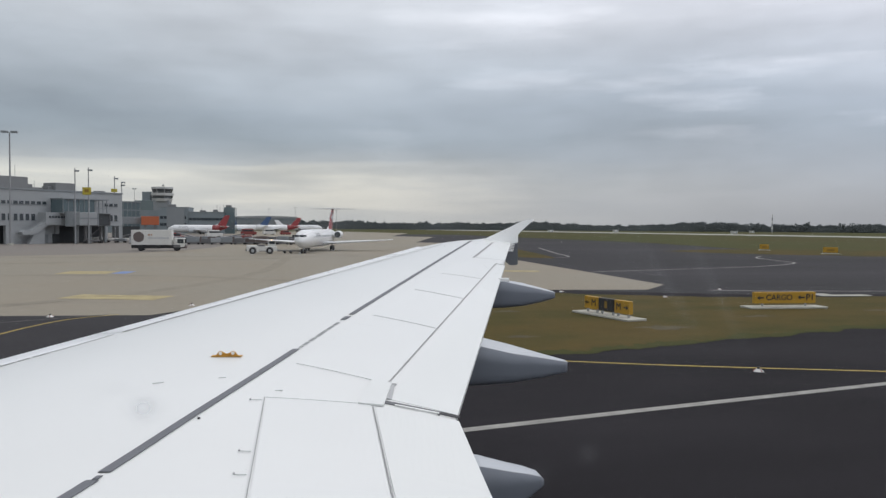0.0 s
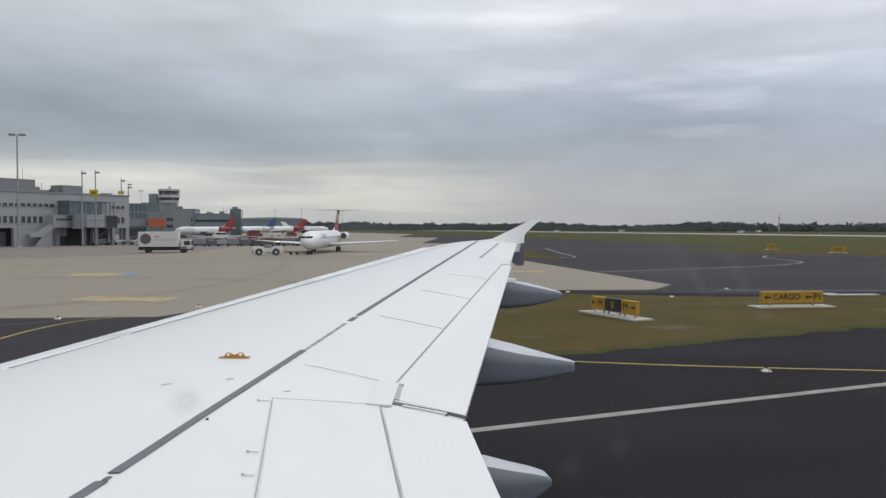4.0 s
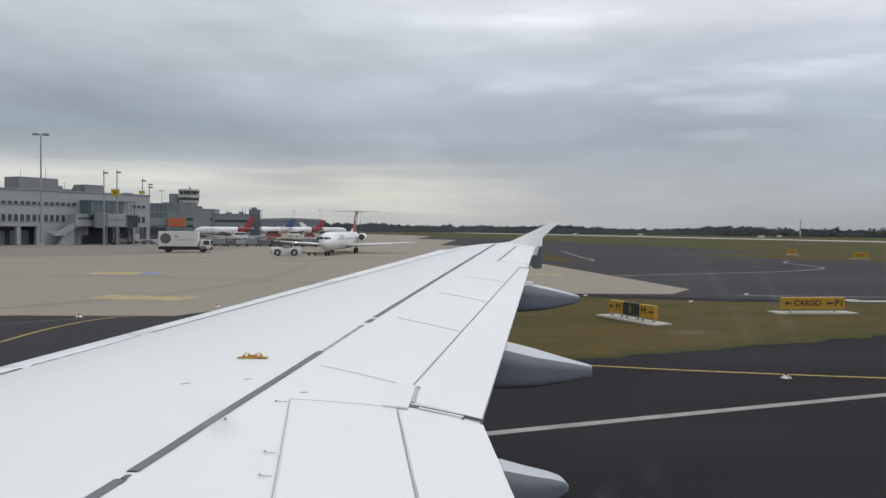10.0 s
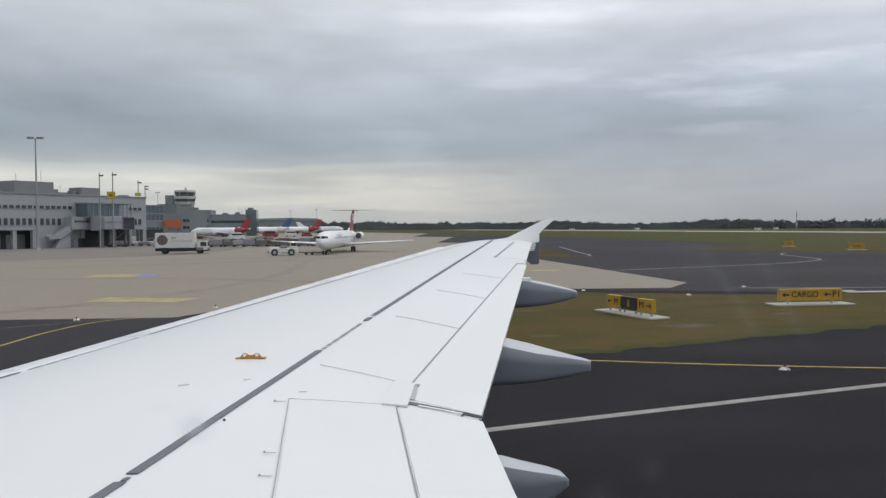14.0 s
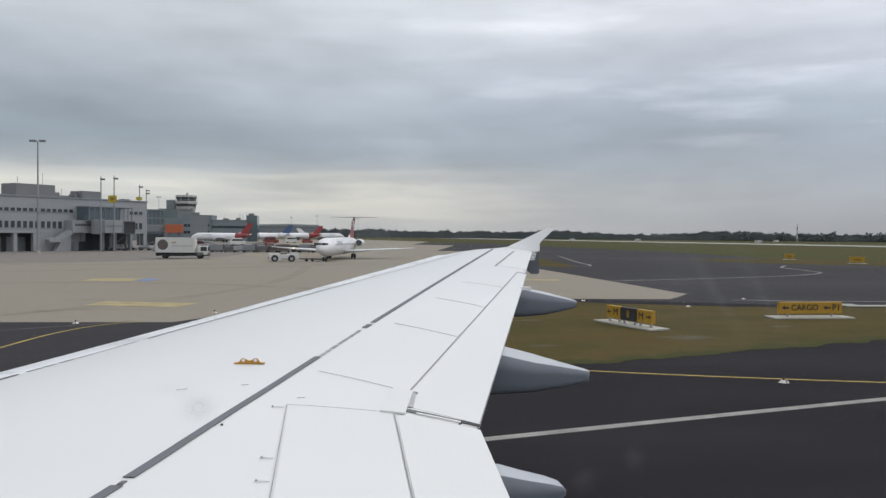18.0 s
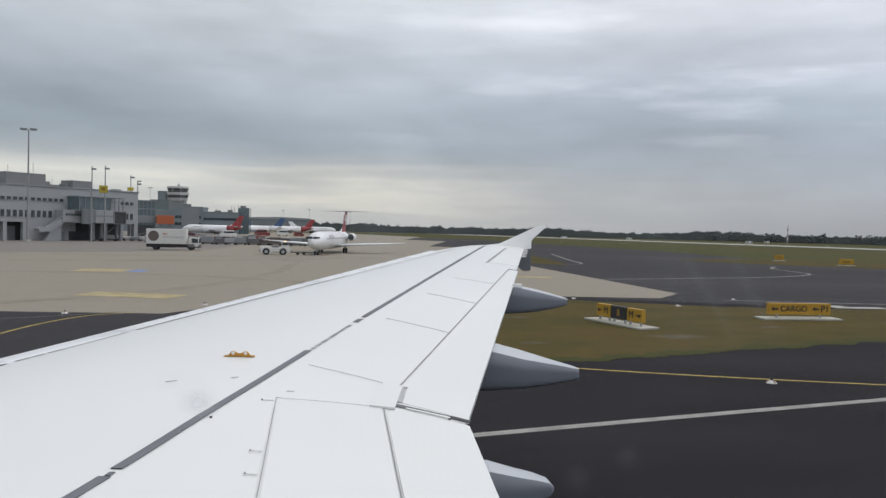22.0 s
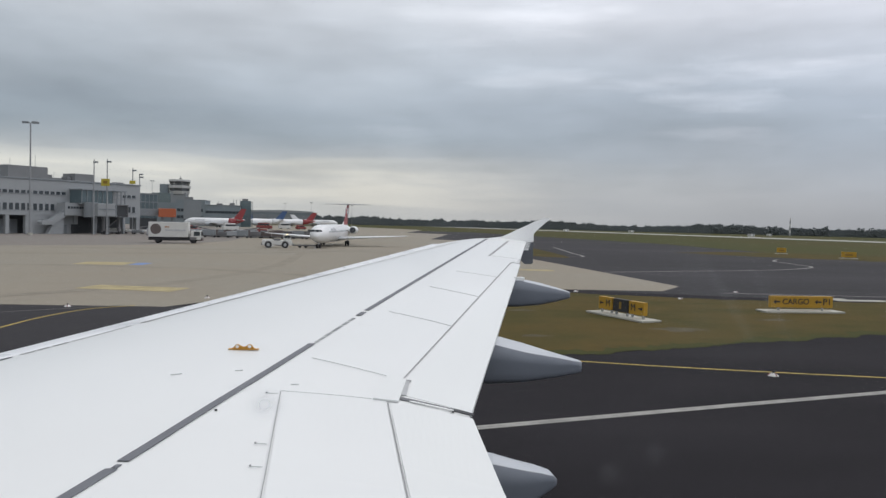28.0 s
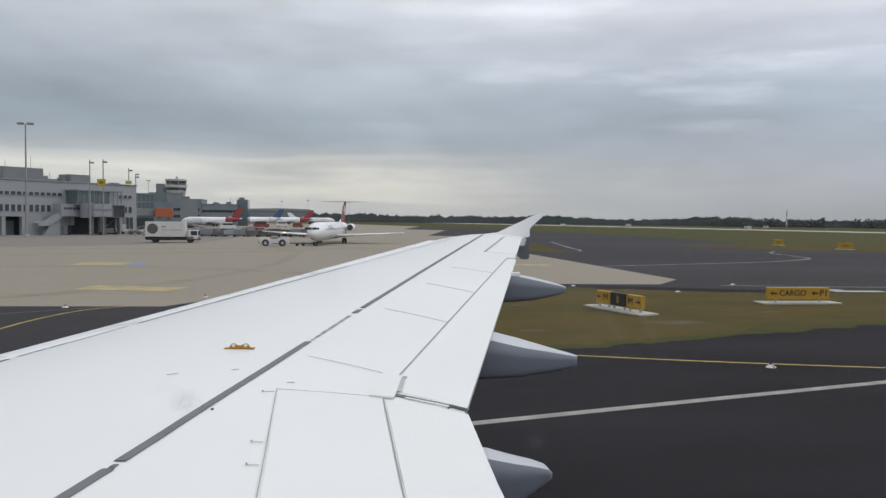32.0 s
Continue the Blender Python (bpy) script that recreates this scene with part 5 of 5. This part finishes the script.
part("rear_wing", box(-118, 30, 0, 80, 20, 12.5), CONCOURSE_GREY, conc)
for x, h in ((-58, 2.0), (-50, 3.6), (-48.5, 3.0), (-46.5, 3.8), (-44, 2.5), (-70, 2.2)):
    part("roof_aerial", rod((x, 8, 11.3), (x, 8, 11.6 + h), 0.11), MAST_GREY, conc)
for x, w, h in ((-57, 3, 1.0), (-50.5, 2.4, 1.4), (-73, 4, 1.6)):
    part("roof_plant", box(x, 6, 11.4 if x > -62 else 13.8, w, 3, h, 0.05), ROOF_GREY, conc)

tower = thing("control_tower", "pale control tower with two glazed decks", "tower", at=pose(-101.5, 562, 0.012))
part("shaft", box(0, 0, 0, 10.5, 9.5, 21.5, 0.2), PANEL_GREY, tower)
octo = [(math.cos(radians(22.5 + 45 * i)), math.sin(radians(22.5 + 45 * i))) for i in range(8)]
for z0, z1, r0, r1, nm, mt in ((20.6, 22.6, 6.4, 7.0, "lower_parapet", TOWER_WHITE), (22.6, 24.6, 6.6, 7.0, "lower_glazing", GLASS_DARK), (24.6, 26.5, 7.6, 7.6, "deck_ring", TOWER_WHITE), (26.5, 29.2, 6.2, 7.1, "upper_glazing", GLASS_DARK), (29.2, 30.5, 7.5, 7.3, "cab_roof", TOWER_WHITE)):
    part(nm, loft([[(x * r0, y * r0, z0) for x, y in octo], [(x * r1, y * r1, z1) for x, y in octo]]), mt, tower)
for x, y in octo:
    part("cab_mullion", rod((x * 6.25, y * 6.25, 26.5), (x * 7.15, y * 7.15, 29.2), 0.14, n=6), TOWER_WHITE, tower)
part("deck_rail", loft([[(x * 7.7, y * 7.7, z) for x, y in octo] for z in (27.3, 27.45)], caps=False), MAST_GREY, tower)
part("aerial", rod((0.5, 0, 30.5), (0.5, 0, 33.0), 0.2), MAST_GREY, tower)
part("radar_head", box(0.5, 0, 31.2, 1.6, 0.5, 0.7, 0.1), ROOF_GREY, tower)
part("lift_shaft", box(-10.5, 2, 0, 5.6, 6, 27.2, 0.1), CONCOURSE_GREY, tower, "dark lift shaft beside the tower")
part("link_block", box(-10.5, 0, 0, 14, 9, 21.0, 0.1), GLASS_TEAL, tower)


hangar = thing("far_hangar", "long pale blue-grey hangar behind the parked aircraft", "hangar", at=pose(-40, 730, 0.012, 0, 0, 4))
part("hangar_wall", box(0, 0, 0, 56, 30, 10.6), CONCOURSE_GREY, hangar)
part("hangar_roof", prism([(-28.6, 10.6), (-27, 12.2), (0, 13.0), (27, 12.2), (28.6, 10.6)], 30.8, Matrix.Identity(4)), PANEL_WHITE, hangar, "pale low-pitched hangar roof")
for i in range(4):
    part("hangar_door", box(-20 + i * 13.3, -15.1, 0, 12.2, 0.3, 8.8), PANEL_GREY, hangar, "grey sliding hangar door")


# ---- apron vehicles ----
def catering_truck(at):
    t = thing("catering_truck", "white box truck with a dark round emblem", "truck", at=at)
    part("box_body", box(-1.1, 0, 1.15, 7.0, 2.5, 2.75, 0.06), VEHICLE_WHITE, t)
    part("chassis", box(0, 0, 0.55, 9.2, 2.1, 0.55, 0.05), RUBBER, t, "dark chassis")
    part("side_skirt", box(-0.9, 0, 0.5, 2.8, 2.4, 0.65, 0.05), RUBBER, t, "dark side skirt")
    c_ = part("cab", box(3.75, 0, 0.7, 1.9, 2.3, 1.7, 0.18), VEHICLE_WHITE, t)
    part("windscreen", box(4.68, 0, 1.4, 0.1, 2.1, 0.9), GLASS_DARK, c_)
    part("grille", box(4.69, 0, 0.75, 0.08, 1.9, 0.5), VEHICLE_GREY, c_)
    for s in (-1.16, 1.16):
        part("cab_window", box(3.95, s, 1.45, 1.1, 0.06, 0.8), GLASS_DARK, c_)
        part("wheel_arch", box(3.3, s, 0.7, 1.2, 0.06, 0.5), VEHICLE_GREY, c_)
        part("emblem", rod((-3.3, s * 1.08, 2.6), (-3.3, s * 1.1, 2.6), 0.95, n=28), VEHICLE_BROWN, t, "dark round emblem")
        x = -1.7
        for w in (0.5, 0.35, 0.3, 0.15, 0.5, 0.45, 0.3, 0.4):
            part("writing_bar", box(x + w / 2, s * 1.09, 2.25, w, 0.03, 0.32), LETTER_PALE, t)
            x += w + 0.1
        x = -1.7
        for w in (0.4, 0.25):
            part("writing_bar", box(x + w / 2, s * 1.09, 2.85, w, 0.03, 0.3), CART_TAN, t)
            x += w + 0.1
    part("front_bumper", box(4.75, 0, 0.5, 0.25, 2.3, 0.5, 0.05), VEHICLE_BROWN, t)
    for x in (-3.0, 3.2):
        for y in (-1.0, 1.0):
            part("wheel", wheel(0.5, 0.35, pose(x, y, 0.545)), RUBBER, t, smooth=True)
    return t


catering_truck(pose(-28.2, 150, 0, 0, 0, 1))


def dolly(at, height, mat, label):
    t = thing("baggage_dolly", label, "baggage cart", "carts in a row", at=at)
    part("bed", box(0, 0, 0.45, 3.0, 1.6, 0.16, 0.03), VEHICLE_GREY, t)
    part("load", box(0, 0, 0.61, 2.7, 1.5, height, 0.08), mat, t)
    part("drawbar", rod((1.5, 0, 0.4), (2.3, 0, 0.3), 0.05), VEHICLE_GREY, t)
    for x in (-1.1, 1.1):
        for y in (-0.65, 0.65):
            part("wheel", wheel(0.22, 0.14, pose(x, y, 0.265)), RUBBER, t, smooth=True)
    return t


rd = random.Random(4)
for i in range(15):
    h = rd.choice((0.8, 1.0, 1.3, 1.5))
    dolly(pose(-39 + i * 2.65 + rd.uniform(-0.4, 0.4), 197 + rd.uniform(-2, 2), 0, 0, 0, rd.uniform(-12, 12)), h, rd.choice((VEHICLE_BROWN, VEHICLE_GREY, PANEL_GREY, VEHICLE_BROWN, PANEL_WHITE)), "loaded dark baggage dolly in a long row")
for i in range(16):
    h = rd.choice((0.5, 0.9, 1.3, 1.5))
    dolly(pose(-55 + i * 2.9, 214 + rd.uniform(-4, 4), 0, 0, 0, rd.uniform(-25, 25)), h, rd.choice((VEHICLE_BROWN, PANEL_GREY, VEHICLE_WHITE, RED_PAINT, PANEL_GREY)), "baggage dolly parked before the pier")


def container(at, mat, label):
    t = thing("air_cargo_container", label, "container", "containers on the apron", at=at)
    part("shell", prism([(-0.75, 0.25), (0.75, 0.25), (1.05, 0.7), (1.05, 1.85), (-0.75, 1.85)], 1.5, Matrix.Identity(4)), mat, t)
    part("pallet", box(0, 0, 0.06, 1.9, 1.6, 0.19, 0.02), VEHICLE_GREY, t)
    return t


for i in range(22):
    container(pose(-44 + i * 2.15 + rd.uniform(-0.5, 0.5), 204 + rd.uniform(-2.5, 2.5), 0.02, 0, 0, rd.choice((0, 180)) + rd.uniform(-8, 8)), rd.choice((PANEL_GREY, VEHICLE_GREY, STEEL, VEHICLE_BROWN)), "grey metal air cargo container on the apron")


def belt_loader(at):
    t = thing("belt_loader", "white belt loader with a raised conveyor", "loader", "loaders", at=at)
    part("chassis", box(0, 0, 0.4, 4.6, 1.8, 0.5, 0.06), VEHICLE_WHITE, t)
    part("conveyor", prism([(-3.4, 0.95), (3.6, 2.3), (3.6, 2.55), (-3.4, 1.2)], 0.9, Matrix.Translation((0, 0.3, 0))), VEHICLE_GREY, t)
    part("seat_box", box(-0.9, -0.6, 0.9, 0.7, 0.6, 0.6, 0.05), VEHICLE_GREY, t)
    for x in (-1.5, 1.5):
        for y in (-0.8, 0.8):
            part("wheel", wheel(0.34, 0.22, pose(x, y, 0.385)), RUBBER, t, smooth=True)
    return t


for x, y, a in ((-52, 232, 20), (-34, 226, 160), (-22, 216, 10), (-40, 216, 185)):
    belt_loader(pose(x, y, 0.02, 0, 0, a))


def van(at, mat, label, l=4.8, h=1.9):
    t = thing("service_van", label, "van", at=at)
    part("body", box(0, 0, 0.35, l, 1.9, h * 0.5, 0.12), mat, t)
    part("cabin", box(-0.3, 0, 0.3 + h * 0.45, l * 0.72, 1.75, h * 0.5, 0.2), mat, t)
    part("windows", box(-0.2, 0, 0.4 + h * 0.5, l * 0.66, 1.78, h * 0.26, 0.03), GLASS_DARK, t)
    for x in (-l * 0.3, l * 0.3):
        for y in (-0.85, 0.85):
            part("wheel", wheel(0.33, 0.2, pose(x, y, 0.375)), RUBBER, t, smooth=True)
    return t


for x, y, m_, l, h in ((-46, 226, VEHICLE_WHITE, 5, 2.2), (-40, 240, RED_PAINT, 5, 2.2), (-36, 300, VEHICLE_WHITE, 6, 2.6), (-20, 380, VEHICLE_WHITE, 6, 2.8), (-12, 372, RED_PAINT, 5, 2.0), (-2, 390, VEHICLE_GREY, 6, 2.6), (8, 430, VEHICLE_WHITE, 6, 2.4), (-28, 360, RED_PAINT, 7, 2.8)):
    van(pose(x, y, 0.026, 0, 0, x * 7 % 40), m_, "small %s service van parked on the apron" % ("red" if m_ is RED_PAINT else "grey" if m_ is VEHICLE_GREY else "white"), l, h)


# ---- signs, edge lights ----
def arrow(parent, m, mat, s):
    bm = prism([(-0.5 * s, 0), (-0.1 * s, 0.3 * s), (-0.1 * s, 0.1 * s), (0.5 * s, 0.1 * s), (0.5 * s, -0.1 * s), (-0.1 * s, -0.1 * s), (-0.1 * s, -0.3 * s)], 0.02, m)
    return part("arrow", bm, mat, parent)


def guide_sign(x, y, turn, boards, label, slab=0.5, height=0.9):
    """boards: (middle, width, material) along the sign's front, which looks towards -y."""
    t = thing("taxiway_sign", label, "sign", at=pose(x, y, 0.06, 0, 0, turn))
    lo = min(c - w / 2 for c, w, _ in boards) - slab
    hi = max(c + w / 2 for c, w, _ in boards) + slab
    part("concrete_base", box((lo + hi) / 2, 0, -0.03, hi - lo, 1.3, 0.1, 0.02), SLAB_PALE, t)
    for c, w, mat in boards:
        b_ = part("sign_board", box(c, 0, 0.26, w - 0.03, 0.28, height - 0.2, 0.03), mat, t)
        for s in (-1, 1):
            part("sign_leg", box(c + s * w * 0.35, 0, 0.05, 0.08, 0.12, 0.24), STEEL, b_)
    return t


face = pose(0, -0.145, 0.61, 90, 0, 0)
s1 = guide_sign(28.2, 44.9, -2, [(-0.1, 4.1, SIGN_YELLOW)], "long yellow taxiway sign with black arrows and letters")
lettering("CARGO", 0.5, SIGN_BLACK, s1, Matrix.Translation((-0.5, 0, 0)) @ face)
lettering("P1", 0.56, SIGN_BLACK, s1, Matrix.Translation((1.55, 0, 0)) @ face)
arrow(s1, pose(-1.75, -0.15, 0.61), SIGN_BLACK, 0.45)
arrow(s1, pose(0.95, -0.15, 0.61), SIGN_BLACK, 0.45)
s2 = guide_sign(15.4, 42.0, -74, [(-1.35, 1.25, SIGN_YELLOW), (0, 1.35, SIGN_BLACK), (1.35, 1.25, SIGN_YELLOW)], "yellow and black taxiway sign on a concrete base")
lettering("M", 0.56, SIGN_BLACK, s2, Matrix.Translation((-1.1, 0, 0)) @ face)
lettering("M", 0.56, SIGN_BLACK, s2, Matrix.Translation((1.1, 0, 0)) @ face)
part("writing_bar", box(0, -0.15, 0.42, 0.2, 0.02, 0.38), SIGN_DIM, s2)
arrow(s2, pose(-1.7, -0.15, 0.61), SIGN_BLACK, 0.36)
arrow(s2, pose(1.72, -0.15, 0.61, 0, 180, 0), SIGN_BLACK, 0.36)


def edge_light(x, y, z=0.02):
    t = thing("edge_light", "small white taxiway edge light with a dark lens", "light", "edge lights", at=pose(x, y, z) @ Matrix.Scale(0.72, 4))
    part("plate", rod((0, 0, 0), (0, 0, 0.13), 0.26, 0.1, 14), VEHICLE_WHITE, t)
    for k in range(3):
        a_ = radians(40 + 120 * k)
        part("red_mark", rod((math.cos(a_) * 0.245, math.sin(a_) * 0.245, 0.015), (math.cos(a_) * 0.115, math.sin(a_) * 0.115, 0.125), 0.035, 0.022, 6), RED_PAINT, t)
    part("lens", rod((0, 0, 0.12), (0, 0, 0.24), 0.07, 0.05, 10), SIGN_BLACK, t)
    return t


for x, y in ((14.4, 25.9), (32, 30.4), (31.5, 58.4), (18, 57.6), (24, 52.6), (44, 53), (-8, 50.5), (-14.5, 45.4)):
    edge_light(x, y)

for x_, y_, w_ in ((97.1, 154.9, 1.9), (96.9, 133.0, 2.6)):
    far_sign = guide_sign(x_, y_, -32, [(0, w_, SIGN_YELLOW)], "small yellow taxiway sign on the far grass", 0.3, 1.2)
    part("writing_bar", box(0, -0.15, 0.5, w_ * 0.5, 0.02, 0.4), SIGN_DIM, far_sign)

# ---- far side of the runway ----
lat = thing("lattice_mast", "slim red and white lattice mast beyond the runway", "mast", at=pose(462, 712, 0))
for k in range(6):
    part("mast_section", box(0, 0, k * 3.0, 1.1 - 0.08 * k, 1.1 - 0.08 * k, 3.0), VEHICLE_WHITE if k % 2 else LETTER_GREY, lat)
for x, y, w, h in ((330, 560, 5, 2.0), (395, 640, 4, 1.9), (285, 690, 4.5, 2.0), (500, 560, 6, 2.2), (205, 640, 4, 1.7)):
    hut = thing("equipment_hut", "small white equipment hut by the runway", "hut", "runway huts", at=pose(x, y, 0, 0, 0, 25))
    part("hut_body", box(0, 0, 0, w, 3, h, 0.05), VEHICLE_WHITE, hut)
    part("hut_roof", box(0, 0, h, w + 0.4, 3.4, 0.2, 0.03), PANEL_GREY, hut)
    part("hut_door", box(w * 0.2, -1.53, 0, 0.9, 0.06, 2.0), PANEL_GREY, hut)
for i in range(9):
    x, y = 150 + i * 40, 640 - i * 38
    lt = thing("runway_light", "low runway edge light on a short post", "light", "runway lights", at=pose(x - 30, y, 0.05))
    part("post", rod((0, 0, 0), (0, 0, 0.5), 0.1), VEHICLE_WHITE, lt)
    part("lamp", rod((0, 0, 0.5), (0, 0, 0.8), 0.18, 0.12), VEHICLE_WHITE, lt)
